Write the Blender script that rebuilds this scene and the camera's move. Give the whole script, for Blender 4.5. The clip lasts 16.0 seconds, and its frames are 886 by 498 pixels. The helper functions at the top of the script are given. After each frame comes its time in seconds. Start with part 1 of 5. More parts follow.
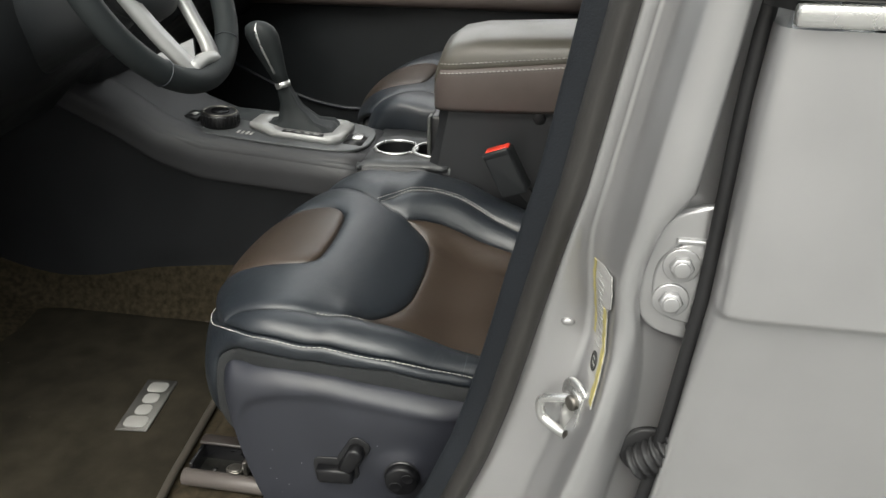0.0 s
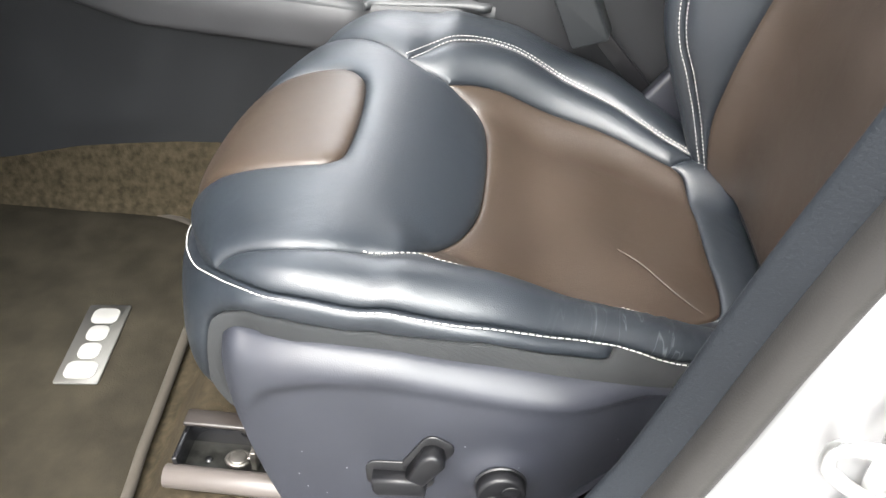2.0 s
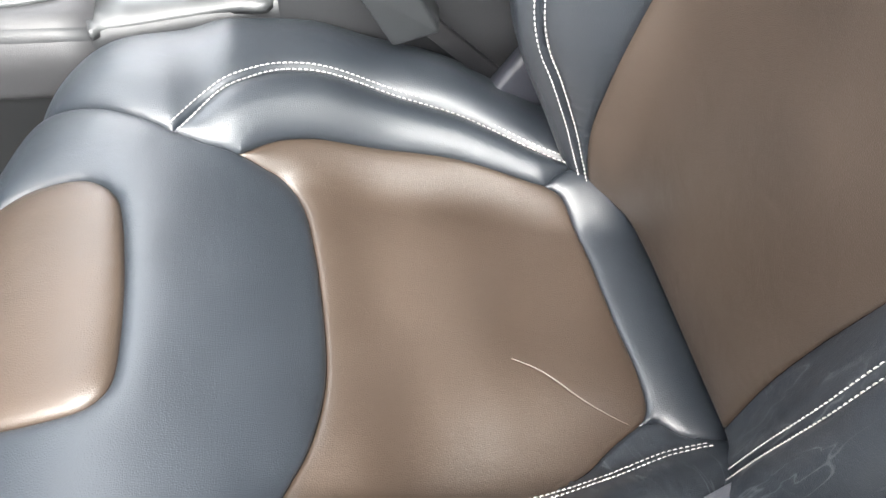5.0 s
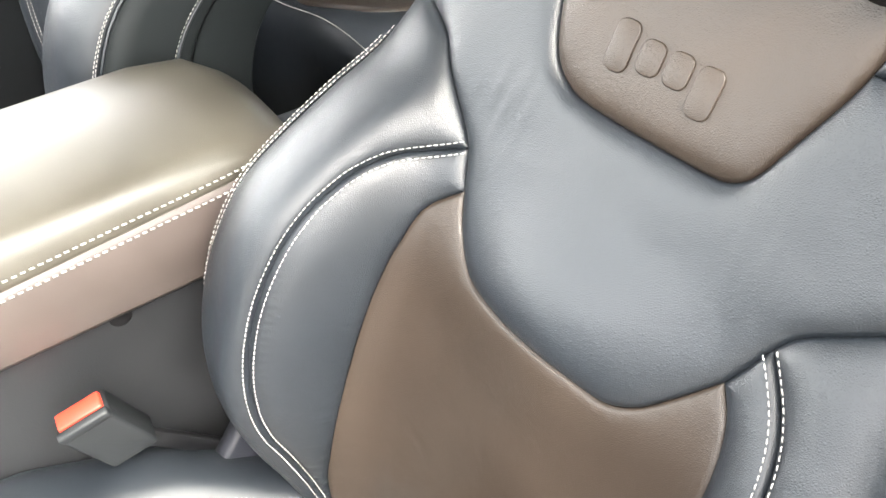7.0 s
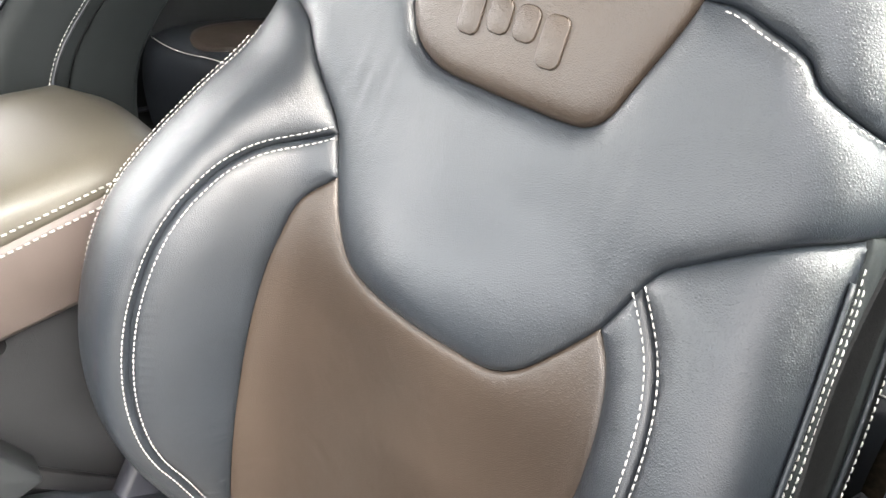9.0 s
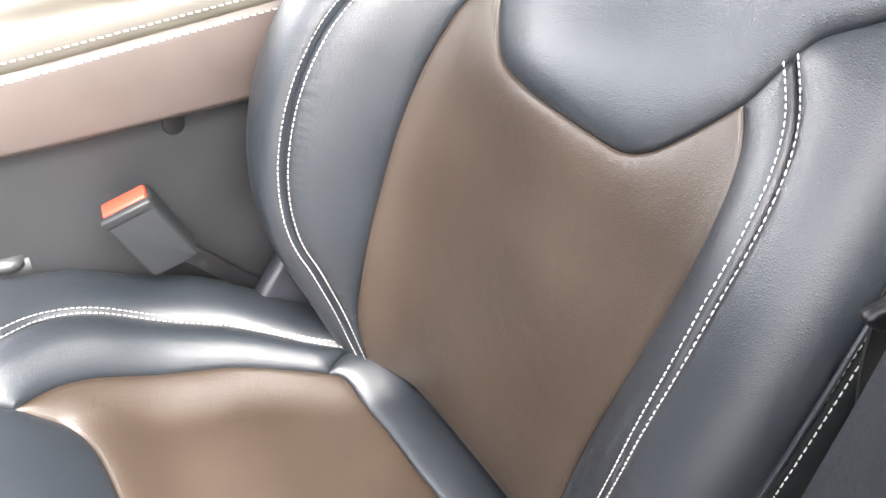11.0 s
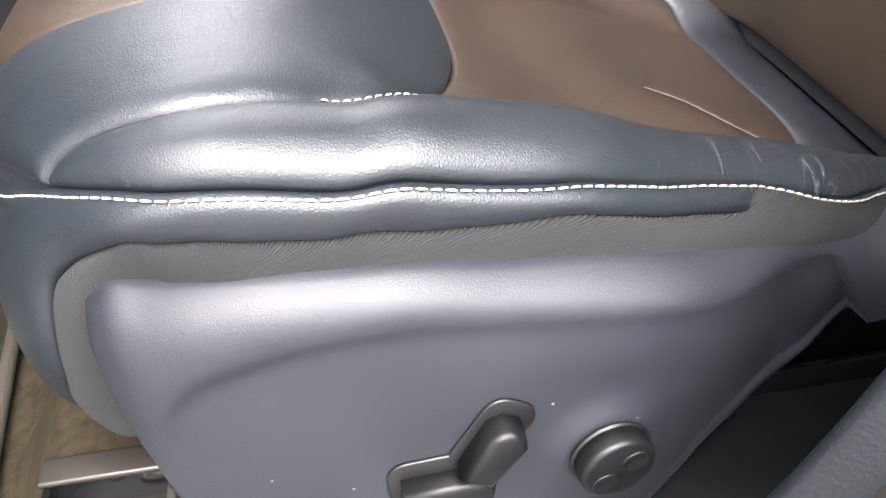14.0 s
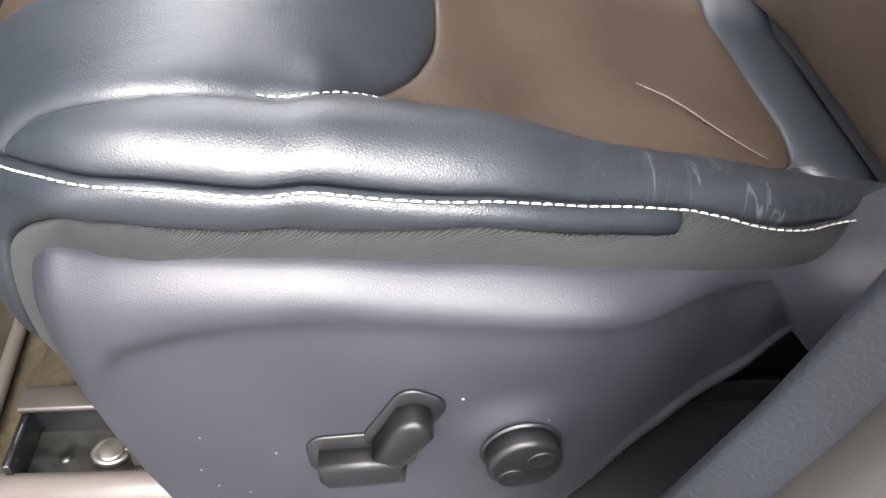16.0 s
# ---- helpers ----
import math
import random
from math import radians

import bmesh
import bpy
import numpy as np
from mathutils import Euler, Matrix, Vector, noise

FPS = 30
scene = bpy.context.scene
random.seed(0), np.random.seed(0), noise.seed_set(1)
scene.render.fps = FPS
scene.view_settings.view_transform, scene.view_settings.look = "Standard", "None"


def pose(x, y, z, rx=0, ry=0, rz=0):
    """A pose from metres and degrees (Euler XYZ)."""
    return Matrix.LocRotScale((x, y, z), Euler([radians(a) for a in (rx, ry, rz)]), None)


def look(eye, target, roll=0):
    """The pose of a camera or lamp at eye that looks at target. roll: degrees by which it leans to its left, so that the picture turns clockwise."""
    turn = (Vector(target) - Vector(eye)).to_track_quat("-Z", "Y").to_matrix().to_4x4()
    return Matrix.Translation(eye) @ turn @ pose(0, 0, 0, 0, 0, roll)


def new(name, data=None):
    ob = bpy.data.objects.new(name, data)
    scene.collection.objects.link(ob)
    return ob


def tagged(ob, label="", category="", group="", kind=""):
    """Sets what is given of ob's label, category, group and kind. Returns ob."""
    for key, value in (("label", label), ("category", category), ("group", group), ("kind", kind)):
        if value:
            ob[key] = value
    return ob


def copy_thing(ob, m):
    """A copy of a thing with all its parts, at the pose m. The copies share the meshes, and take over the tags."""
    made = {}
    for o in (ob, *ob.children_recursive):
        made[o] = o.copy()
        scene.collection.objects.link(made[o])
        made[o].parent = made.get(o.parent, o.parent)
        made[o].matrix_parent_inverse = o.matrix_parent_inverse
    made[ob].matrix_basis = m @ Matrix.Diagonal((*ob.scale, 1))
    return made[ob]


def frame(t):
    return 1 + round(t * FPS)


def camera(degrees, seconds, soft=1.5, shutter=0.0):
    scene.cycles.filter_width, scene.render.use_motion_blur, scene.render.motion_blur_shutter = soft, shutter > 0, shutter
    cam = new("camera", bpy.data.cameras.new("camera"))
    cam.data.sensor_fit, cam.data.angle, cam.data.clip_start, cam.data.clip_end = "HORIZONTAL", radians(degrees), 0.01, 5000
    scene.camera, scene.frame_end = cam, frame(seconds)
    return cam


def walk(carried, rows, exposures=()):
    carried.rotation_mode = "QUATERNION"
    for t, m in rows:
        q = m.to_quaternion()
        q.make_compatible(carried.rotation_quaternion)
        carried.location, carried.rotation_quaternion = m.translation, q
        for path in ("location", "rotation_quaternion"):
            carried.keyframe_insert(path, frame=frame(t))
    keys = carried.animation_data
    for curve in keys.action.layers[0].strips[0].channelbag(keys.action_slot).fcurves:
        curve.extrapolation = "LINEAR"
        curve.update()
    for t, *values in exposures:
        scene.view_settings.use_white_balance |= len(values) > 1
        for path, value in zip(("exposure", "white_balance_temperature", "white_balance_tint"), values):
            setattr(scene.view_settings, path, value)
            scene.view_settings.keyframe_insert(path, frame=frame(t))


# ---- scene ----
cam = camera(56.0, 16.0)
PATH = [
    (0, (-0.0085, 0.0395, 1.2831), (-0.3027, 1.7089, 0.4709), 0.3),
    (0.5, (-0.1166, 0.1372, 1.237), (-0.36, 1.8095, 0.4127), 0.7),
    (1, (-0.1626, 0.2406, 1.19), (-0.3581, 1.8753, 0.282), 1.0),
    (1.5, (-0.1927, 0.3262, 1.1825), (-0.3365, 1.8894, 0.1476), 1.6),
    (2, (-0.2256, 0.391, 1.1609), (-0.3346, 1.8875, 0.0282), 2.0),
    (2.5, (-0.2435, 0.4409, 1.159), (-0.3149, 1.8828, -0.0451), 0.8),
    (3, (-0.2801, 0.4803, 1.1656), (-0.2576, 1.8715, -0.0996), -0.3),
    (3.2, (-0.295, 0.499, 1.167), (-0.231, 1.949, -0.210), -0.2),
    (5.3, (-0.2005, 0.776, 1.228), (0.099, 2.003, -0.323), 0.1),
    (5.5, (-0.1949, 0.7811, 1.2359), (0.1481, 1.9522, -0.1981), -0.4),
    (6, (-0.1975, 0.8145, 1.2904), (0.3315, 1.9305, -0.131), 0.0),
    (6.5, (-0.2171, 0.8253, 1.3508), (0.5179, 1.9016, -0.0038), 1.0),
    (7, (-0.219, 0.8328, 1.4025), (0.7219, 1.9543, 0.2228), 1.4),
    (7.5, (-0.2012, 0.831, 1.4241), (0.8394, 1.9533, 0.3328), 1.3),
    (8, (-0.1983, 0.8263, 1.4147), (0.877, 1.9204, 0.329), -0.5),
    (8.2, (-0.200, 0.820, 1.404), (0.954, 1.972, 0.246), -0.5),
    (10.3, (-0.197, 0.703, 1.250), (0.861, 1.904, 0.256), 1.5),
    (10.5, (-0.1983, 0.6956, 1.2436), (0.767, 1.9223, 0.1955), 1.5),
    (11, (-0.2463, 0.6947, 1.2267), (0.5631, 2.0097, 0.1532), 1.0),
    (11.5, (-0.266, 0.7116, 1.1101), (0.4973, 2.0774, 0.0677), 0.8),
    (12, (-0.2989, 0.7031, 1.0434), (0.3694, 2.1084, -0.0122), 0.1),
    (12.5, (-0.3121, 0.69, 0.9973), (0.251, 2.1488, -0.0461), -0.4),
    (13, (-0.3309, 0.6646, 0.9673), (0.1222, 2.1517, -0.0893), -0.6),
    (13.5, (-0.3431, 0.6223, 0.9447), (-0.0009, 2.1037, -0.1617), -0.5),
    (14, (-0.3403, 0.5875, 0.9221), (-0.0658, 2.0426, -0.2359), -0.2),
    (14.5, (-0.3234, 0.5743, 0.9268), (-0.1109, 2.006, -0.2717), 1.2),
    (15, (-0.3083, 0.5715, 0.9485), (-0.1476, 1.9975, -0.2651), 1.0),
    (15.5, (-0.2764, 0.5819, 0.9597), (-0.1617, 1.9966, -0.2735), 0.8),
    (16, (-0.2604, 0.5847, 0.9579), (-0.1852, 1.9684, -0.313), 0.5),
]
walk(cam, [(t, look(eye, target, roll)) for t, eye, target, roll in PATH], ((0, 0.7, 6700, 6), (0.5, 1.45, 6700, 6), (1, 2.1, 6700, 7), (2, 2.5, 6500, 9), (3, 2.7, 6500, 9), (5.5, 3.1, 6500, 9), (7, 3.2, 6800, 8), (8, 3.08, 6900, 8), (10.5, 3.25, 6700, 12), (12, 3.45, 6600, 12), (12.5, 3.32, 6600, 12), (13.5, 2.75, 6600, 13), (14.5, 2.45, 6600, 14), (16, 2.5, 6600, 13)))

# ---- light ----
world = bpy.data.worlds.new("world")
scene.world = world
world.use_nodes = True
wn = world.node_tree
sky = wn.nodes.new("ShaderNodeTexSky")
sky.sky_type, sky.sun_disc = "NISHITA", False
sky.sun_elevation, sky.sun_rotation = radians(54), radians(200)
sky.air_density, sky.dust_density, sky.ozone_density = 1.0, 5.0, 0.3
wn.nodes["Background"].inputs[1].default_value = 0.15
pale = wn.nodes.new("ShaderNodeHueSaturation")
pale.inputs["Saturation"].default_value = 0.40
wn.links.new(sky.outputs[0], pale.inputs["Color"])
wn.links.new(pale.outputs[0], wn.nodes["Background"].inputs[0])
sun = new("sun", bpy.data.lights.new("sun", "SUN"))
sun.data.energy, sun.data.angle, sun.data.color = 2.0, radians(50), (0.98, 1.0, 0.96)
sun.matrix_world = look((0.75, -1.2, 3.7), (-0.1, 0.9, 0.75))


def opening_light(name, power, width, height, eye, target, colour):
    """Adds an unseen lamp as stand-in daylight at one of the car's glazed openings."""
    lamp = new(name, bpy.data.lights.new(name, "AREA"))
    lamp.data.shape, lamp.data.size, lamp.data.size_y = "RECTANGLE", width, height
    lamp.data.energy, lamp.data.color = power, colour
    lamp.matrix_world = look(eye, target)


opening_light("windscreen_daylight_fill", 1.6, 1.25, 0.55, (-0.80, 1.55, 1.50), (-0.2, 1.15, 0.75), (0.97, 1.0, 0.98))
opening_light("side_window_daylight_fill", 2.1, 0.95, 0.42, (-0.25, 2.40, 1.35), (-0.2, 1.2, 0.8), (1.0, 0.975, 1.0))



# ---- materials ----
def material(name, color, rough=0.5, metal=0.0, grain=0.0, grain_scale=900.0, spots=0.12, spot_scale=14.0, coat=0.0, sheen=0.0, voronoi=False, specular=0.5):
    """A surface with a mottled base colour, uneven gloss and a fine relief."""
    m = bpy.data.materials.new(name)
    m.use_nodes = True
    n, l = m.node_tree.nodes, m.node_tree.links
    b = n["Principled BSDF"]
    b.inputs["Metallic"].default_value = metal
    b.inputs["Specular IOR Level"].default_value = specular
    b.inputs["Coat Weight"].default_value = coat
    b.inputs["Sheen Weight"].default_value = sheen
    co = n.new("ShaderNodeTexCoord")
    a = n.new("ShaderNodeTexNoise")
    a.inputs["Scale"].default_value, a.inputs["Detail"].default_value = spot_scale, 6
    l.new(co.outputs["Object"], a.inputs["Vector"])
    mix = n.new("ShaderNodeMix")
    mix.data_type = "RGBA"
    mix.inputs[6].default_value = [c * (1 - spots) for c in color] + [1]
    mix.inputs[7].default_value = [min(1, c * (1 + spots)) for c in color] + [1]
    even = n.new("ShaderNodeMapRange")
    even.inputs["From Min"].default_value, even.inputs["From Max"].default_value = 0.32, 0.68
    l.new(a.outputs[0], even.inputs["Value"])
    l.new(even.outputs[0], mix.inputs[0])
    l.new(mix.outputs[2], b.inputs["Base Color"])
    r = n.new("ShaderNodeMapRange")
    r.inputs["From Min"].default_value, r.inputs["From Max"].default_value = 0.3, 0.7
    r.inputs["To Min"].default_value, r.inputs["To Max"].default_value = rough * 0.88, min(1, rough * 1.12)
    l.new(a.outputs[0], r.inputs["Value"])
    l.new(r.outputs[0], b.inputs["Roughness"])
    if grain:
        if voronoi:
            g = n.new("ShaderNodeTexVoronoi")
            g.feature = "DISTANCE_TO_EDGE"
        else:
            g = n.new("ShaderNodeTexNoise")
            g.inputs["Detail"].default_value = 3
        g.inputs["Scale"].default_value = grain_scale
        l.new(co.outputs["Object"], g.inputs["Vector"])
        bump = n.new("ShaderNodeBump")
        bump.inputs["Strength"].default_value, bump.inputs["Distance"].default_value = grain, 0.0006
        l.new(g.outputs["Distance" if voronoi else 0], bump.inputs["Height"])
        l.new(bump.outputs[0], b.inputs["Normal"])
    return m


def worn(mat, centre, radius, colour, scale=(150.0, 16.0, 1.0), fold=0.0005, turn=0.35):
    """Adds pale creases and folds to a leather within a radius of a place."""
    n, l = mat.node_tree.nodes, mat.node_tree.links
    b = n["Principled BSDF"]
    geo = n.new("ShaderNodeTexCoord")
    dist = n.new("ShaderNodeVectorMath")
    dist.operation = "DISTANCE"
    dist.inputs[1].default_value = centre
    l.new(geo.outputs["Object"], dist.inputs[0])
    mask = n.new("ShaderNodeMapRange")
    mask.interpolation_type = "SMOOTHSTEP"
    mask.inputs["From Min"].default_value, mask.inputs["From Max"].default_value = radius, radius * 0.35
    l.new(dist.outputs["Value"], mask.inputs["Value"])
    stretch = n.new("ShaderNodeMapping")
    stretch.inputs["Scale"].default_value = scale
    stretch.inputs["Rotation"].default_value = (0, 0, turn)
    sewn = n.new("ShaderNodeAttribute")
    sewn.attribute_name = "sewn"
    l.new(sewn.outputs["Vector"], stretch.inputs["Vector"])
    tex = n.new("ShaderNodeTexNoise")
    tex.inputs["Scale"].default_value, tex.inputs["Detail"].default_value, tex.inputs["Distortion"].default_value = 1.0, 2, 1.2
    l.new(stretch.outputs[0], tex.inputs["Vector"])
    off = n.new("ShaderNodeMath")
    off.operation = "SUBTRACT"
    off.inputs[1].default_value = 0.5
    l.new(tex.outputs[0], off.inputs[0])
    size = n.new("ShaderNodeMath")
    size.operation = "ABSOLUTE"
    l.new(off.outputs[0], size.inputs[0])
    line = n.new("ShaderNodeMapRange")
    line.inputs["From Min"].default_value, line.inputs["From Max"].default_value = 0.014, 0.002
    l.new(size.outputs[0], line.inputs["Value"])
    both = n.new("ShaderNodeMath")
    both.operation = "MULTIPLY"
    l.new(line.outputs[0], both.inputs[0])
    l.new(mask.outputs[0], both.inputs[1])
    base = b.inputs["Base Color"].links[0].from_socket
    mix = n.new("ShaderNodeMix")
    mix.data_type = "RGBA"
    half = n.new("ShaderNodeMath")
    half.operation = "MULTIPLY"
    half.inputs[1].default_value = 0.7
    l.new(both.outputs[0], half.inputs[0])
    l.new(half.outputs[0], mix.inputs[0])
    l.new(base, mix.inputs[6])
    mix.inputs[7].default_value = (*colour, 1)
    l.new(mix.outputs[2], b.inputs["Base Color"])
    bump = n.new("ShaderNodeBump")
    bump.inputs["Distance"].default_value = fold
    l.new(mask.outputs[0], bump.inputs["Strength"])
    l.new(tex.outputs[0], bump.inputs["Height"])
    if b.inputs["Normal"].links:
        l.new(b.inputs["Normal"].links[0].from_socket, bump.inputs["Normal"])
    l.new(bump.outputs[0], b.inputs["Normal"])
    return mat


def leather(name, color, rough, spots=0.15, specular=0.7, grain=0.5):
    """Pebbled hide with a soft unevenness under the grain."""
    m = material(name, color, rough, grain=grain, grain_scale=620, spots=spots, spot_scale=9, voronoi=True, specular=specular)
    n, l = m.node_tree.nodes, m.node_tree.links
    b = n["Principled BSDF"]
    co, wavy, bump = (n.new("ShaderNode" + k) for k in ("TexCoord", "TexNoise", "Bump"))
    wavy.inputs["Scale"].default_value, wavy.inputs["Detail"].default_value, wavy.inputs["Distortion"].default_value = 24, 4, 0.6
    l.new(co.outputs["Object"], wavy.inputs["Vector"])
    bump.inputs["Strength"].default_value, bump.inputs["Distance"].default_value = 0.22, 0.004
    l.new(wavy.outputs[0], bump.inputs["Height"])
    l.new(b.inputs["Normal"].links[0].from_socket, bump.inputs["Normal"])
    l.new(bump.outputs[0], b.inputs["Normal"])
    return m


HIDE = (0.014, 0.0175, 0.0225)
LEATHER = leather("dark_leather", HIDE, 0.39)
LEATHER_WORN = worn(leather("worn_dark_leather", HIDE, 0.42, grain=0.4), (-0.05, 0.93, 0.66), 0.16, (0.10, 0.115, 0.12), scale=(60.0, 8.0, 1.0))
LEATHER_BACK = worn(leather("creased_dark_leather", HIDE, 0.40), (0.06, 0.97, 0.72), 0.16, (0.085, 0.095, 0.10), scale=(6.0, 48.0, 1.0), turn=0.2)
BROWN = leather("brown_leather", (0.033, 0.0232, 0.0168), 0.40, 0.14, specular=0.55)


def twill(mat, pitch, turn, dark):
    """Adds the diagonal ribs of a woven twill."""
    n, l = mat.node_tree.nodes, mat.node_tree.links
    b = n["Principled BSDF"]
    co, mp, wave, mix, bump = (n.new("ShaderNode" + k) for k in ("Attribute", "Mapping", "TexWave", "Mix", "Bump"))
    co.attribute_name = "sewn"
    mp.inputs["Rotation"].default_value = turn
    wave.bands_direction = "Y"
    wave.inputs["Scale"].default_value, wave.inputs["Distortion"].default_value = 0.314 / pitch, 0.0
    l.new(co.outputs["Vector"], mp.inputs["Vector"])
    l.new(mp.outputs[0], wave.inputs["Vector"])
    mix.data_type = "RGBA"
    l.new(wave.outputs["Fac"], mix.inputs[0])
    mix.inputs[6].default_value = (*dark, 1)
    l.new(b.inputs["Base Color"].links[0].from_socket, mix.inputs[7])
    l.new(mix.outputs[2], b.inputs["Base Color"])
    bump.inputs["Strength"].default_value, bump.inputs["Distance"].default_value = 0.7, 0.0008
    l.new(wave.outputs["Fac"], bump.inputs["Height"])
    l.new(b.inputs["Normal"].links[0].from_socket, bump.inputs["Normal"])
    l.new(bump.outputs[0], b.inputs["Normal"])
    return mat


FABRIC = twill(material("twill_fabric", (0.024, 0.026, 0.028), 0.85, grain=0.6, grain_scale=1100), 0.0019, (0, 0, radians(52)), (0.009, 0.010, 0.011))
THREAD = material("white_thread", (0.44, 0.425, 0.40), 0.75, grain=0.4, grain_scale=2500)
# Near-black fill under the covers: the seams' shade is put into this colour.
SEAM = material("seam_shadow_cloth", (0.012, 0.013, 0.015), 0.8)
PLASTIC = material("grey_trim_plastic", (0.020, 0.0215, 0.028), 0.40, grain=0.45, grain_scale=1300)


def dusty(mat, scale, size, colour):
    """Adds sparse pale specks of dust and lint."""
    n, l = mat.node_tree.nodes, mat.node_tree.links
    b = n["Principled BSDF"]
    co, cell, spot, few, both, mix = (n.new("ShaderNode" + k) for k in ("TexCoord", "TexVoronoi", "MapRange", "Math", "Math", "Mix"))
    cell.inputs["Scale"].default_value = scale
    l.new(co.outputs["Object"], cell.inputs["Vector"])
    spot.inputs["From Min"].default_value, spot.inputs["From Max"].default_value = size, size * 0.5
    l.new(cell.outputs["Distance"], spot.inputs["Value"])
    few.operation, few.inputs[1].default_value = "GREATER_THAN", 0.62
    l.new(cell.outputs["Color"], few.inputs[0])
    both.operation = "MULTIPLY"
    l.new(spot.outputs[0], both.inputs[0])
    l.new(few.outputs[0], both.inputs[1])
    mix.data_type = "RGBA"
    l.new(both.outputs[0], mix.inputs[0])
    l.new(b.inputs["Base Color"].links[0].from_socket, mix.inputs[6])
    mix.inputs[7].default_value = (*colour, 1)
    l.new(mix.outputs[2], b.inputs["Base Color"])
    return mat


dusty(PLASTIC, 55.0, 0.055, (0.30, 0.30, 0.31))
PLASTIC2 = material("grained_trim", (0.009, 0.011, 0.014), 0.55, grain=0.9, grain_scale=420, specular=0.28)
CONSOLE = material("console_plastic", (0.018, 0.019, 0.021), 0.48, grain=0.5, grain_scale=900)
# Darker copy of the dark plastic: the dashboard's shade is in the colour.
DASH = material("shaded_dashboard_plastic", (0.008, 0.009, 0.010), 0.55, grain=0.35, grain_scale=1500, specular=0.3)
DARK = material("dark_plastic", (0.017, 0.019, 0.021), 0.46, grain=0.35, grain_scale=1500)
BLACK = material("black_plastic", (0.008, 0.008, 0.009), 0.35)
BLACK2 = material("switch_plastic", (0.007, 0.007, 0.008), 0.33, grain=0.25, grain_scale=1800, specular=0.35)
GLOSS = material("gloss_black", (0.008, 0.008, 0.009), 0.12)
SEAL = material("grey_seal_rubber", (0.024, 0.0225, 0.021), 0.5, grain=0.4, grain_scale=700)
RUBBER = material("door_rubber", (0.008, 0.008, 0.009), 0.6, grain=0.4, grain_scale=700)
PAINT = material("silver_paint", (0.43, 0.428, 0.432), 0.34, metal=0.75, coat=0.5, spots=0.03)
CARPET = material("carpet", (0.029, 0.023, 0.0145), 0.97, grain=1.0, grain_scale=420, spots=0.42, spot_scale=90, specular=0.1)
MAT = dusty(material("mat_pile", (0.020, 0.017, 0.012), 0.97, grain=1.0, grain_scale=420, spots=0.28, spot_scale=24, specular=0.1), 22.0, 0.03, (0.16, 0.15, 0.13))
BINDING = material("mat_binding", (0.036, 0.030, 0.023), 0.9, grain=0.8, grain_scale=500)
STEEL = material("zinc_steel", (0.17, 0.16, 0.145), 0.38, metal=0.9, spots=0.3, spot_scale=60)
SILVER = material("matte_silver_paint", (0.33, 0.33, 0.325), 0.38, metal=0.25, spots=0.04)
VINYL = material("dark_vinyl", (0.012, 0.015, 0.016), 0.62, grain=0.3, grain_scale=800, specular=0.3)
CHROME = material("satin_silver", (0.62, 0.62, 0.61), 0.28, metal=0.85, spots=0.04)
RED = material("red_plastic", (0.62, 0.045, 0.025), 0.4)
WHITE = material("white_vinyl", (0.36, 0.355, 0.345), 0.45)
YELLOW = material("yellow_vinyl", (0.40, 0.35, 0.13), 0.45)
INK = material("black_ink", (0.03, 0.03, 0.03), 0.5)
ARMTOP = material("armrest_vinyl", (0.070, 0.063, 0.050), 0.40, grain=0.3, grain_scale=800, specular=0.6)
ARMSIDE = material("armrest_side_vinyl", (0.085, 0.068, 0.062), 0.45, grain=0.3, grain_scale=900)
HEADLINER = material("headliner_cloth", (0.62, 0.61, 0.58), 0.95, grain=0.4)
CONCRETE = material("concrete_floor", (0.19, 0.19, 0.185), 0.8, grain=0.3, grain_scale=60)


# ---- mesh helpers ----
def part(name, bm, mat, parent=None, label="", smooth=True):
    """Links a bmesh as one mesh object under a thing or a part."""
    me = bpy.data.meshes.new(name)
    bm.to_mesh(me)
    bm.free()
    me.materials.append(mat)
    if smooth:
        for p in me.polygons:
            p.use_smooth = True
    ob = new(name, me)
    if parent is not None:
        ob.parent = parent
    if label:
        tagged(ob, label)
    return ob


def thing(name, place, label, category, group="", kind=""):
    ob = new(name)
    ob.empty_display_size = 0.05
    tagged(ob, label, category, group, kind)
    ob["base"] = list(place)
    return ob


def add_box(bm, x0, x1, y0, y1, z0, z1, m=None):
    v = [bm.verts.new((m @ Vector(c)) if m else c) for c in ((x0, y0, z0), (x1, y0, z0), (x1, y1, z0), (x0, y1, z0), (x0, y0, z1), (x1, y0, z1), (x1, y1, z1), (x0, y1, z1))]
    for f in ((3, 2, 1, 0), (4, 5, 6, 7), (0, 1, 5, 4), (1, 2, 6, 5), (2, 3, 7, 6), (3, 0, 4, 7)):
        bm.faces.new([v[i] for i in f])
    return bm


def box(x0, x1, y0, y1, z0, z1, bevel=0.0, m=None, seg=2):
    bm = bmesh.new()
    add_box(bm, x0, x1, y0, y1, z0, z1, m)
    if bevel:
        bmesh.ops.bevel(bm, geom=bm.edges[:], offset=bevel, segments=seg, affect="EDGES", profile=0.5)
    return bm


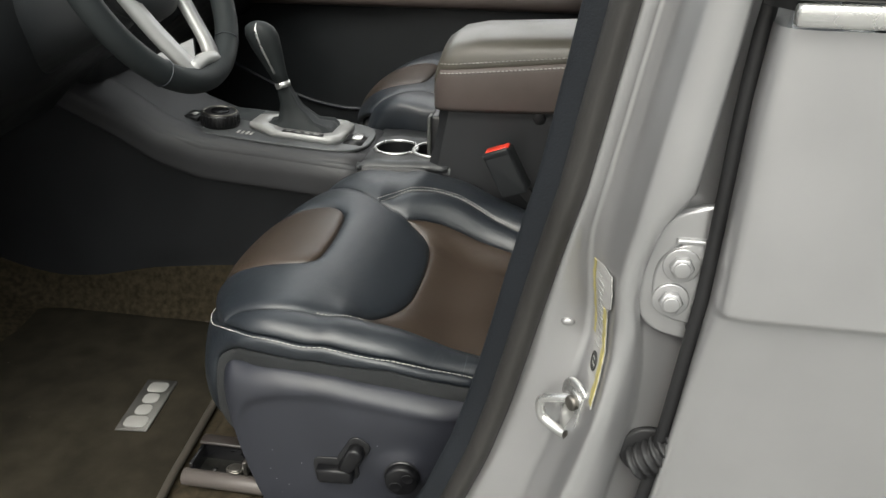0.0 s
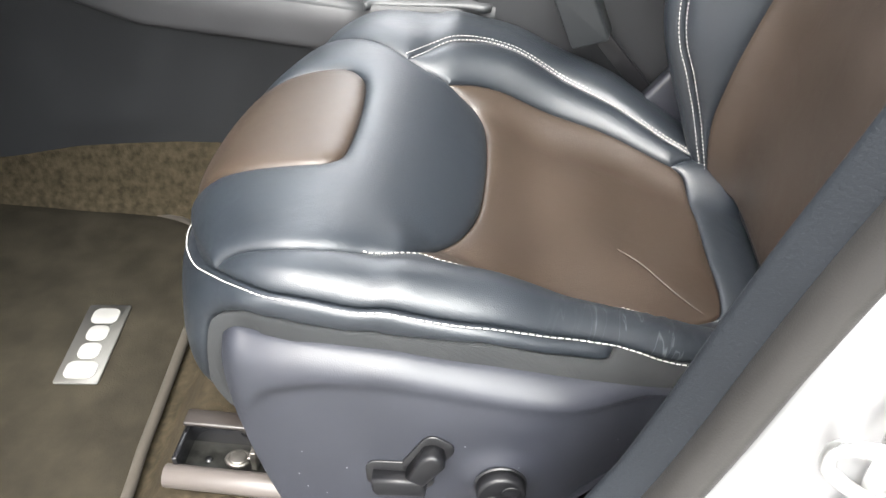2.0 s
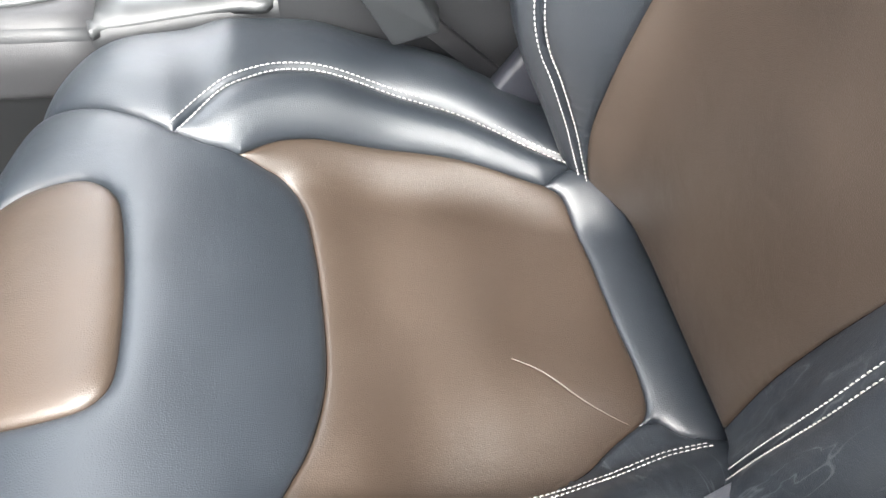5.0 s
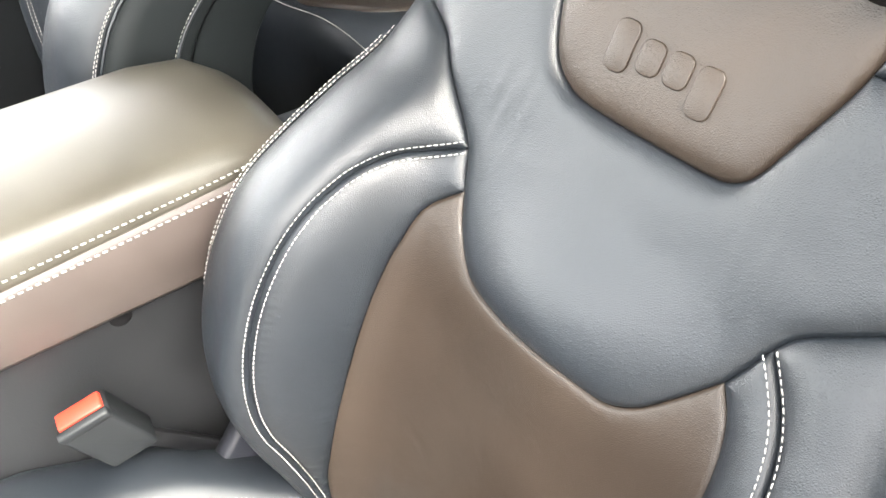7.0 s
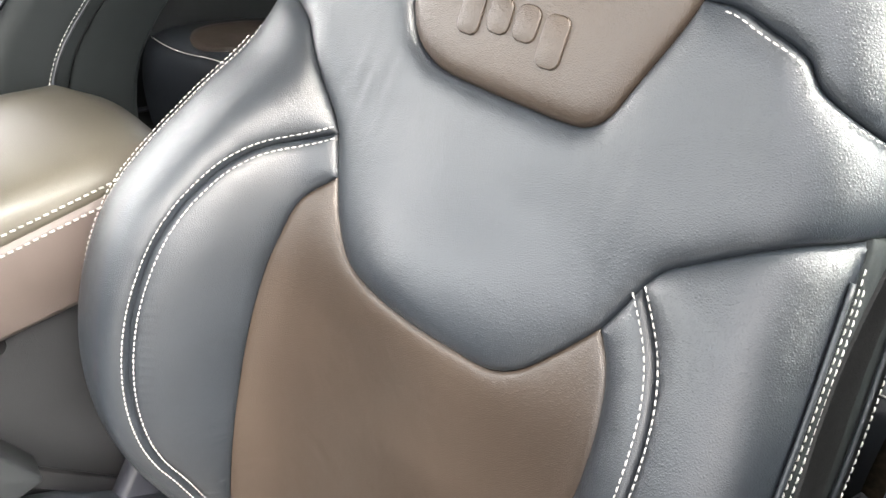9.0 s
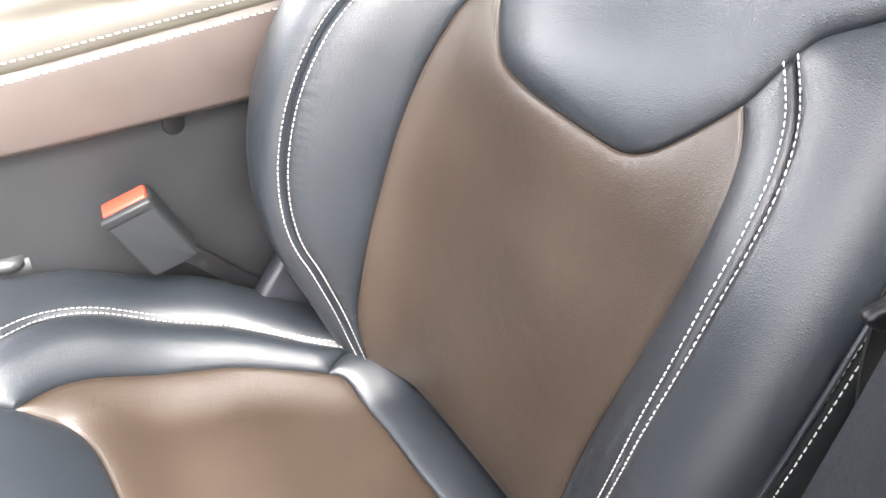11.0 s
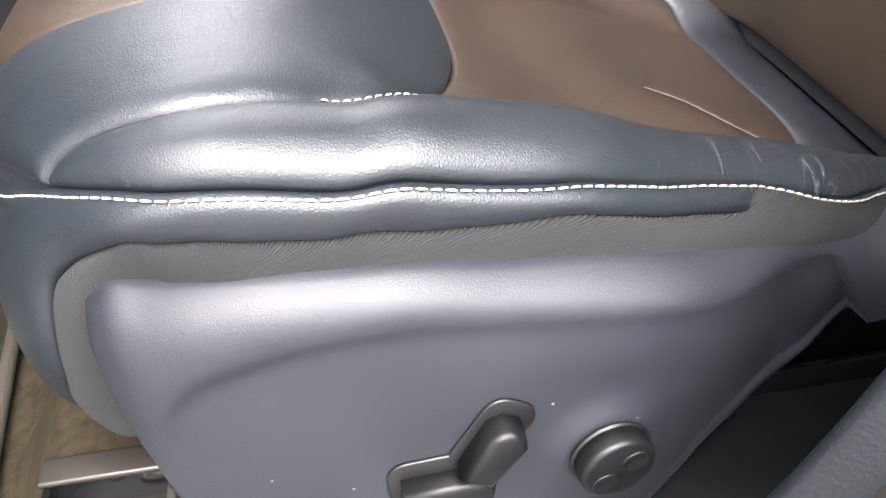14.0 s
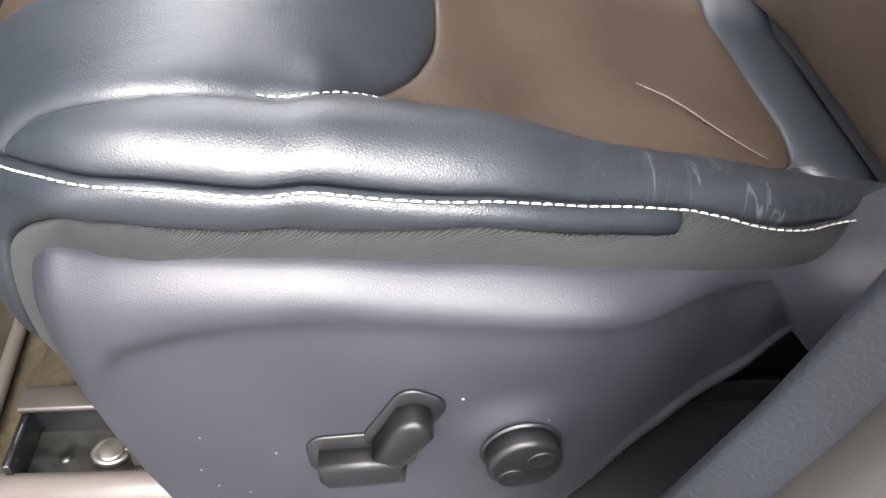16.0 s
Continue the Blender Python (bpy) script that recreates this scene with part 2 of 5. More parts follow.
def spline(pts, per=10, closed=False):
    """A Catmull-Rom line through points of any dimension."""
    p = [np.array(q, float) for q in pts]
    n, out = len(p), []
    for i in range(n if closed else n - 1):
        a, b, c, d = (p[(i + k) % n] if closed else p[min(max(i + k, 0), n - 1)] for k in (-1, 0, 1, 2))
        for t in np.linspace(0, 1, per, endpoint=False):
            out.append(0.5 * (2 * b + (c - a) * t + (2 * a - 5 * b + 4 * c - d) * t * t + (3 * b - a - 3 * c + d) * t**3))
    if not closed:
        out.append(p[-1])
    return np.array(out)


def loft(rings, closed=True, caps=True):
    """A skin over rings of equally many points."""
    bm = bmesh.new()
    vs = [[bm.verts.new(tuple(c)) for c in r] for r in rings]
    n = len(vs[0])
    for a, b in zip(vs, vs[1:]):
        for i in range(n if closed else n - 1):
            bm.faces.new((a[i], a[(i + 1) % n], b[(i + 1) % n], b[i]))
    if caps and closed:
        bm.faces.new(vs[0][::-1])
        bm.faces.new(vs[-1])
    bmesh.ops.recalc_face_normals(bm, faces=bm.faces[:])
    return bm


def tube(pts, radius, sides=10, closed=False, flat=1.0):
    """A round or flattened rod along points."""
    p = [Vector(q) for q in pts]
    n, rings, side = len(p), [], None
    for i in range(n):
        d = (p[(i + 1) % n] - p[i - 1]) if closed else (p[min(i + 1, n - 1)] - p[max(i - 1, 0)])
        d.normalize()
        if side is None:
            side = d.orthogonal().normalized()
        side = (side - d * side.dot(d)).normalized()
        up = d.cross(side)
        r = radius[i] if isinstance(radius, (list, tuple)) else radius
        rings.append([p[i] + side * (r * math.cos(a)) + up * (r * flat * math.sin(a)) for a in np.linspace(0, 2 * math.pi, sides, endpoint=False)])
    if closed:
        rings.append(rings[0])
    return loft(rings, True, not closed)


def prism(outline, depth, m=None, bevel=0.0, seg=2):
    """An outline in the plane x, y, raised by depth in z and set at the pose m."""
    bm = bmesh.new()
    lo = [bm.verts.new((x, y, 0)) for x, y in outline]
    hi = [bm.verts.new((x, y, depth)) for x, y in outline]
    n = len(lo)
    bm.faces.new(lo[::-1])
    top = bm.faces.new(hi)
    for i in range(n):
        bm.faces.new((lo[i], lo[(i + 1) % n], hi[(i + 1) % n], hi[i]))
    bmesh.ops.recalc_face_normals(bm, faces=bm.faces[:])
    if bevel:
        bmesh.ops.bevel(bm, geom=list(top.edges), offset=bevel, segments=seg, affect="EDGES", profile=0.5)
    if m:
        bmesh.ops.transform(bm, matrix=m, verts=bm.verts[:])
    return bm


def disc(radius, depth, m=None, bevel=0.0, n=40):
    return prism([(radius * math.cos(a), radius * math.sin(a)) for a in np.linspace(0, 2 * math.pi, n, endpoint=False)], depth, m, bevel)


def rounded(w, h, r, n=6):
    """The outline of a rectangle with round corners."""
    out = []
    for cx, cy, a0 in ((w / 2 - r, h / 2 - r, 0), (-w / 2 + r, h / 2 - r, 90), (-w / 2 + r, -h / 2 + r, 180), (w / 2 - r, -h / 2 + r, 270)):
        out += [(cx + r * math.cos(radians(a0 + k * 90 / n)), cy + r * math.sin(radians(a0 + k * 90 / n))) for k in range(n + 1)]
    return out


def plate(outline, holes, z0, z1, m=None):
    """A flat plate with holes through it."""
    from mathutils.geometry import delaunay_2d_cdt
    loops = [np.array(outline)] + [np.array(h) for h in holes]
    pts, edges = [], []
    for lp in loops:
        n0 = len(pts)
        pts += [Vector(p) for p in lp]
        edges += [(n0 + i, n0 + (i + 1) % len(lp)) for i in range(len(lp))]
    vs, _, fs, *_ = delaunay_2d_cdt(pts, edges, [], 2, 1e-6)
    bm = bmesh.new()
    a, b = [bm.verts.new((v.x, v.y, z1)) for v in vs], [bm.verts.new((v.x, v.y, z0)) for v in vs]
    for f in fs:
        c = sum((Vector((vs[i].x, vs[i].y)) for i in f), Vector((0, 0))) / len(f)
        cx, cy = np.array([c.x]), np.array([c.y])
        if inside(cx, cy, loops[0])[0] and not any(inside(cx, cy, h)[0] for h in loops[1:]):
            bm.faces.new([a[i] for i in f])
            bm.faces.new([b[i] for i in f][::-1])
    for e in [e for e in bm.edges if e.is_boundary and e.verts[0] in a]:
        i, j = a.index(e.verts[0]), a.index(e.verts[1])
        bm.faces.new((a[i], a[j], b[j], b[i]))
    bmesh.ops.recalc_face_normals(bm, faces=bm.faces[:])
    if m:
        bmesh.ops.transform(bm, matrix=m, verts=bm.verts[:])
    return bm


def circle(x, y, r, n=36):
    return [(x + r * math.cos(a), y + r * math.sin(a)) for a in np.linspace(0, 2 * math.pi, n, endpoint=False)]


def swept(rows, outline, closed=True):
    """A skin over an outline (y, z) placed at several x with its own offset and scale: rows of x, dy, dz, sy, sz."""
    return loft([[(x, y * sy + dy, z * sz + dz) for y, z in outline] for x, dy, dz, sy, sz in rows], closed)


# ---- padded surfaces ----
def even_profile(pts, n=160):
    out = spline(pts, 24)
    s = np.r_[0, np.cumsum(np.linalg.norm(np.diff(out, axis=0), axis=1))]
    return np.stack([np.interp(np.linspace(0, s[-1], n), s, out[:, k]) for k in (0, 1)], 1), s[-1]


def ease(x, a, b):
    t = np.clip((x - a) / (b - a), 0, 1)
    return t**3 * (t * (6 * t - 15) + 10)


class Pad:
    """A padded surface on a side profile (x, z): u runs along it (0 to 1), w across (crests at -1 and 1, side walls on to -2 and 2)."""

    def __init__(self, profile, middle, half, crest, round_in, round_out, drop, wall, valley=(0.45, 0.45), bow=0.0, flip=1, sag=0.0, belly=0.0, roll=0.0, fair=None):
        self.p, self.length = even_profile(profile)
        d = np.gradient(self.p, axis=0)
        d /= np.linalg.norm(d, axis=1)[:, None]
        self.n, self.g, self.flip = np.stack([-d[:, 1], d[:, 0]], 1) * flip, np.linspace(0, 1, len(self.p)), flip
        even = lambda rows: (lambda c: (c[:, 0], c[:, 1], c[:, 2]))(spline(list(zip(*rows)), 12))
        half, crest = even(half), even(crest)
        self.middle, self.half, self.crest, self.round_in = middle, half, crest, round_in
        self.round_out = round_out if isinstance(round_out, tuple) else ([0, 1], [round_out] * 2)
        self.drop, self.wall, self.valley, self.bow, self.sag, self.belly, self.roll, self.fair = drop, wall, valley, bow, sag, belly, roll, fair

    def at(self, u, w):
        u, w = np.asarray(u, float), np.asarray(w, float)
        x, z, nx, nz = (np.interp(u, self.g, c) for c in (self.p[:, 0], self.p[:, 1], self.n[:, 0], self.n[:, 1]))
        inner = w > 0
        half = np.where(inner, np.interp(u, self.half[0], self.half[1]), np.interp(u, self.half[0], self.half[2]))
        top = np.where(inner, np.interp(u, self.crest[0], self.crest[1]), np.interp(u, self.crest[0], self.crest[2]))
        a = np.abs(w)
        s = np.clip(a - 1, 0, 1)
        th = np.pi * np.minimum(s, 0.5)
        v = np.where(a <= 1, half * a, half + np.where(inner, self.round_in, np.interp(u, *self.round_out)) * np.sin(th))
        h = np.where(a <= 1, top * ease(a, np.where(inner, self.valley[0], self.valley[1]), 1.0), top - np.where(inner, self.drop[0], self.drop[1]) * (1 - np.cos(th)) - np.maximum(s - 0.5, 0) * 2 * self.wall)
        line = np.interp(u, [0.0, 0.28, 0.36, 0.42, 0.48, 0.54], [-0.62, -0.64, -0.72, -0.82, -0.90, -0.95])
        h = h - self.sag * np.exp(-(((w - line) / np.interp(u, [0.3, 0.46], [0.22, 0.13])) ** 2)) * ease(u, 0.0, 0.1) * (1 - ease(u, 0.48, 0.60))
        h = h + self.belly * np.exp(-((w / 0.45) ** 2)) * np.exp(-(((u - 0.44) / 0.075) ** 2))
        if self.fair is not None:
            h = h + inner * top * np.interp(a, *self.fair)
        h = h - self.roll * np.clip(1 - u / 0.075, 0, 1) ** 2
        x = x + self.bow * ease(u, 0.55, 0.85) * np.minimum(v / 0.24, 1.3) ** 2
        return np.stack([x + nx * h, self.middle + v * np.sign(w), z + nz * h], -1)

    def normal(self, u, w, e=1e-3):
        du, dw = self.at(u + e, w) - self.at(u - e, w), self.at(u, w + e * 4) - self.at(u, w - e * 4)
        n = np.cross(dw, du) * -self.flip
        return n / (np.linalg.norm(n, axis=-1)[..., None] + 1e-12)


CUSHION = Pad([(0.09, 0.602), (0, 0.615), (-0.1, 0.634), (-0.18, 0.654), (-0.245, 0.690), (-0.31, 0.731), (-0.37, 0.753), (-0.43, 0.75), (-0.49, 0.73), (-0.526, 0.692), (-0.541, 0.642), (-0.540, 0.587), (-0.525, 0.54)],
              1.142, ([0, 0.1, 0.25, 0.4, 0.5, 0.6, 0.72, 0.85, 1], [0.15, 0.17, 0.22, 0.235, 0.225, 0.21, 0.2, 0.195, 0.185], [0.155, 0.18, 0.207, 0.212, 0.213, 0.212, 0.204, 0.194, 0.18]),
              ([0, 0.13, 0.25, 0.4, 0.5, 0.6, 1], [0.02, 0.03, 0.048, 0.055, 0.034, 0.004, 0], [0.012, 0.031, 0.048, 0.046, 0.021, -0.001, 0]),
              0.066, ([0, 0.1, 0.2, 0.3, 0.4, 0.5, 0.6, 0.72, 0.85, 1], [0.03, 0.03, 0.038, 0.046, 0.052, 0.056, 0.058, 0.058, 0.052, 0.04]), (0.012, 0.024), 0.07, valley=(0.5, 0.66), bow=0.062, flip=-1, sag=0.010, roll=0.022)
BACK = Pad([(0.06, 0.6), (0.063, 0.68), (0.07, 0.76), (0.084, 0.85), (0.107, 0.93), (0.13, 0.99), (0.152, 1.04), (0.18, 1.10), (0.21, 1.165), (0.245, 1.24), (0.262, 1.266), (0.30, 1.28), (0.36, 1.28), (0.40, 1.25), (0.408, 1.214)],
           1.122, ([0, 0.1, 0.25, 0.4, 0.55, 0.65, 0.8, 1], [0.19, 0.20, 0.21, 0.21, 0.195, 0.18, 0.15, 0.12], [0.17, 0.185, 0.205, 0.21, 0.195, 0.18, 0.15, 0.12]),
           ([0, 0.1, 0.2, 0.3, 0.4, 0.5, 0.58, 0.7, 1], [0.03, 0.07, 0.115, 0.13, 0.115, 0.06, 0.015, 0, 0], [0.025, 0.03, 0.035, 0.035, 0.03, 0.012, 0.0, 0, 0]), 0.085, 0.06, (0.055, 0.055), 0.08, valley=(0.58, 0.58), belly=0.026, fair=spline([(0, 0), (0.20, 0.000), (0.32, 0.002), (0.42, 0.014), (0.50, 0.036), (0.58, 0.076), (0.65, 0.105), (0.72, 0.055), (0.8, 0), (1, 0)], 8).T)


def seam(*pts, per=9):
    return spline(pts, per)


def mirror(line):
    return np.array(line) * (1, -1)


def ring(*lines):
    """Joins seams end to end into an outline."""
    out = []
    for line in lines:
        for q in line:
            if not out or np.linalg.norm((np.array(q) - out[-1]) * (0.8, 0.2)) > 0.0006:
                out.append(np.array(q))
    if np.linalg.norm((out[0] - out[-1]) * (0.8, 0.2)) < 0.0006:
        out.pop()
    return np.array(out)


def inside(px, py, poly):
    x, y = poly[:, 0], poly[:, 1]
    x2, y2 = np.roll(x, -1), np.roll(y, -1)
    hit = np.zeros(px.shape, bool)
    for a, b, c, d in zip(x, y, x2, y2):
        if b != d:
            hit ^= ((b > py) != (d > py)) & (px < (c - a) * (py - b) / (d - b) + a)
    return hit


def panel(name, pad, outline, mat, parent, label="", puff=0.004, soft=0.010, groove=0.0045, step=0.007, wrinkle=None):
    """One sewn panel of a padded surface: its outline lies in the seams, sunk by groove, and its middle is raised by puff."""
    from mathutils.geometry import delaunay_2d_cdt
    scale = np.array((pad.length, 0.2))
    q = outline * scale
    d = np.linalg.norm(np.roll(q, -1, 0) - q, axis=1)
    dense = np.concatenate([q[i] + (q[(i + 1) % len(q)] - q[i]) * np.linspace(0, 1, max(1, int(d[i] / 0.004)), endpoint=False)[:, None] for i in range(len(q))])
    lo, hi = q.min(0), q.max(0)
    gx, gy = np.meshgrid(np.arange(lo[0], hi[0], step), np.arange(lo[1], hi[1], step), indexing="ij")
    gx = gx + (np.arange(gx.shape[1]) % 2)[None, :] * step / 2
    gx, gy = gx.ravel(), gy.ravel()
    ok = inside(gx, gy, q)
    grid = np.stack([gx[ok], gy[ok]], 1)
    near = np.array([np.hypot(*(dense - g).T).min() for g in grid]) if len(grid) else np.zeros(0)
    grid = grid[near > step * 0.62]
    tang = np.roll(dense, -1, 0) - np.roll(dense, 1, 0)
    side = np.stack([-tang[:, 1], tang[:, 0]], 1) / (np.linalg.norm(tang, axis=1)[:, None] + 1e-12)
    area = 0.5 * np.sum(q[:, 0] * np.roll(q[:, 1], -1) - np.roll(q[:, 0], -1) * q[:, 1])
    rows = []
    for off in (0.0014, 0.0032):
        r = dense + side * off * (1 if area > 0 else -1)
        gap = np.array([np.hypot(*(dense - g).T).min() for g in r])
        rows.append(r[(gap > off * 0.9) & inside(r[:, 0], r[:, 1], q)])
    pts = np.concatenate([dense, *rows, grid])
    n = len(dense)
    verts, _, faces, *_ = delaunay_2d_cdt([Vector(p) for p in pts], [(i, (i + 1) % n) for i in range(n)], [], 2, 1e-6)
    vv = np.array([(v.x, v.y) for v in verts])
    cen = np.array([vv[list(f)].mean(0) for f in faces])
    keep = inside(cen[:, 0], cen[:, 1], q)
    dist = np.array([np.hypot(*(dense - g).T).min() for g in vv])
    u, w = vv[:, 0] / scale[0], vv[:, 1] / scale[1]
    rise = -groove * np.exp(-dist / 0.0016) + puff * (1 - np.exp(-((dist / soft) ** 1.1)))
    if wrinkle:
        rise = rise + wrinkle(u, w) * (1 - np.exp(-dist / 0.01))
    pos = pad.at(u, w) + pad.normal(u, w) * rise[:, None]
    bm = bmesh.new()
    sewn = bm.verts.layers.float_vector.new("sewn")
    bv = [bm.verts.new(tuple(p)) for p in pos]
    for v, a in zip(bv, vv):
        v[sewn] = (a[0], a[1], 0.0)
    for f, k in zip(faces, keep):
        if k:
            bm.faces.new([bv[i] for i in f])
    for v in [v for v in bm.verts if not v.link_faces]:
        bm.verts.remove(v)
    bm.normal_update()
    ref = pad.normal(u, w)
    if sum(1 if f.normal.dot(Vector(ref[0])) > 0 else -1 for f in list(bm.faces)[:1]) < 0:
        bmesh.ops.reverse_faces(bm, faces=bm.faces[:])
    return part(name, bm, mat, parent, label)


def stitches(name, pad, line, parent, lift=0.0015, pitch=0.0054, length=0.0038, radius=0.00054, shift=0.0, label="white contrast stitching"):
    """A row of thread dashes along a seam, shifted sideways on the surface."""
    p = np.array(line)
    s3 = pad.at(p[:, 0], p[:, 1])
    nn = pad.normal(p[:, 0], p[:, 1])
    tan = np.gradient(s3, axis=0)
    tan /= np.linalg.norm(tan, axis=1)[:, None] + 1e-12
    s3 = s3 + np.cross(nn, tan) * shift + nn * np.reshape(lift, (-1, 1))
    s = np.r_[0, np.cumsum(np.linalg.norm(np.diff(s3, axis=0), axis=1))]
    bm = bmesh.new()
    k = 0.0
    while k + length < s[-1]:
        a, b = (Vector([np.interp(k + e, s, s3[:, c]) for c in range(3)]) for e in (0, length))
        up = Vector([np.interp(k, s, nn[:, c]) for c in range(3)]).normalized()
        d = (b - a).normalized()
        side = d.cross(up).normalized()
        rings = []
        for f, r in ((0, 0.45), (0.2, 1), (0.8, 1), (1, 0.45)):
            c = a.lerp(b, f) + up * (radius * 0.5 * (1 if 0 < f < 1 else -0.8))
            rings.append([bm.verts.new(c + side * (radius * r * math.cos(t)) + up * (radius * r * math.sin(t))) for t in (0, 1.26, 2.51, 3.77, 5.03)])
        for r0, r1 in zip(rings, rings[1:]):
            for i in range(5):
                bm.faces.new((r0[i], r0[(i + 1) % 5], r1[(i + 1) % 5], r1[i]))
        bm.faces.new(rings[0][::-1])
        bm.faces.new(rings[-1])
        k += pitch
    bmesh.ops.recalc_face_normals(bm, faces=bm.faces[:])
    return part(name, bm, THREAD, parent, label)


# ---- the place around the car ----
ground = part("ground", box(-40, 40, -40, 40, -0.3, 0.0), CONCRETE, None, smooth=False)
tagged(ground, "pale grey concrete ground under the parked car", "ground", kind="structure")


# ---- driver seat ----
def seat_seams():
    s = {}
    s["insert"] = seam((0.86, -0.30), (0.812, -0.36), (0.776, -0.413), (0.731, -0.461), (0.679, -0.477), (0.633, -0.469), (0.611, -0.437), (0.599, -0.365), (0.595, -0.228), (0.595, 0.028), (0.601, 0.301), (0.611, 0.43), (0.637, 0.52), (0.68, 0.555), (0.72, 0.55), (0.77, 0.50), (0.81, 0.44), (0.86, 0.38))
    s["front_in"] = seam((0.86, 0.38), (0.855, 0.55), (0.835, 0.7), (0.805, 0.9), (0.78, 1.085), per=6)
    s["front_out"] = seam((0.767, -1.105), (0.80, -0.93), (0.82, -0.74), (0.83, -0.62), (0.843, -0.48), (0.86, -0.30), per=6)
    s["bib_in_low"] = seam((0.78, 1.085), (0.72, 1.03), (0.65, 0.94), (0.595, 0.825), (0.56, 0.735))
    s["bib_in_up"] = seam((0.56, 0.735), (0.53, 0.68), (0.493, 0.645))
    s["nose"] = seam((0.493, 0.645), (0.470, 0.615), (0.440, 0.57), (0.421, 0.46), (0.413, 0.23), (0.412, -0.04), (0.415, -0.25), (0.424, -0.41), (0.440, -0.57), (0.460, -0.70), (0.478, -0.79), (0.495, -0.86))
    s["nose_out"] = seam((0.495, -0.86), (0.507, -0.92), (0.523, -0.957), (0.545, -0.985), per=5)
    s["bib_out"] = seam((0.545, -0.985), (0.591, -1.055), (0.638, -1.085), (0.69, -1.082), (0.72, -1.08), (0.745, -1.085), (0.767, -1.105))
    s["I"] = seam((0.493, 0.645), (0.455, 0.71), (0.39, 0.745), (0.27, 0.775), (0.135, 0.79))
    s["H"] = seam((0.56, 0.735), (0.533, 0.855), (0.502, 0.935), (0.468, 0.985), (0.41, 0.987), (0.34, 0.99), (0.245, 0.985), (0.17, 0.985), (0.093, 0.98))
    s["D"] = seam((0.135, 0.79), (0.113, 0.735), (0.10, 0.46), (0.097, -0.03), (0.092, -0.35), (0.094, -0.5), (0.108, -0.556))
    s["C"] = seam((0.495, -0.86), (0.480, -0.88), (0.463, -0.89), (0.43, -0.875), (0.39, -0.845), (0.343, -0.815), (0.297, -0.79), (0.236, -0.755), (0.175, -0.69), (0.143, -0.62), (0.108, -0.556))
    s["C_rear"] = seam((0.108, -0.556), (0.085, -0.56), (0.06, -0.67), (0.0, -0.78))
    s["E_side"] = seam((0.767, -1.105), (0.735, -1.22), (0.672, -1.345), (0.625, -1.39), (0.561, -1.388), (0.501, -1.374), (0.443, -1.345), (0.409, -1.30), (0.37, -1.245), (0.315, -1.19), (0.266, -1.175))
    s["E_rear"] = seam((0.266, -1.175), (0.242, -1.195), (0.218, -1.22), (0.192, -1.225), (0.166, -1.205), (0.146, -1.165), (0.112, -1.12), (0.0, -1.03))
    s["F_low"] = seam((1.0, -0.30), (1.0, -0.8), (0.99, -1.12), per=6)
    s["F"] = seam((0.99, -1.12), (0.93, -1.27), (0.885, -1.30), (0.838, -1.28), (0.82, -1.287), (0.795, -1.335), (0.757, -1.45), (0.70, -1.565), (0.65, -1.61), (0.59, -1.63), (0.55, -1.62), (0.495, -1.625), (0.459, -1.59), (0.431, -1.55), (0.401, -1.485), (0.363, -1.41), (0.315, -1.343), (0.277, -1.319), (0.268, -1.27), (0.266, -1.175))
    s["G"] = seam((1.0, -1.14), (1.0, -1.5), (0.93, -1.80), (0.80, -1.93), (0.65, -1.97), (0.5, -1.95), (0.39, -1.90), (0.236, -1.8), (0.1, -1.65), (0.0, -1.55))
    return s


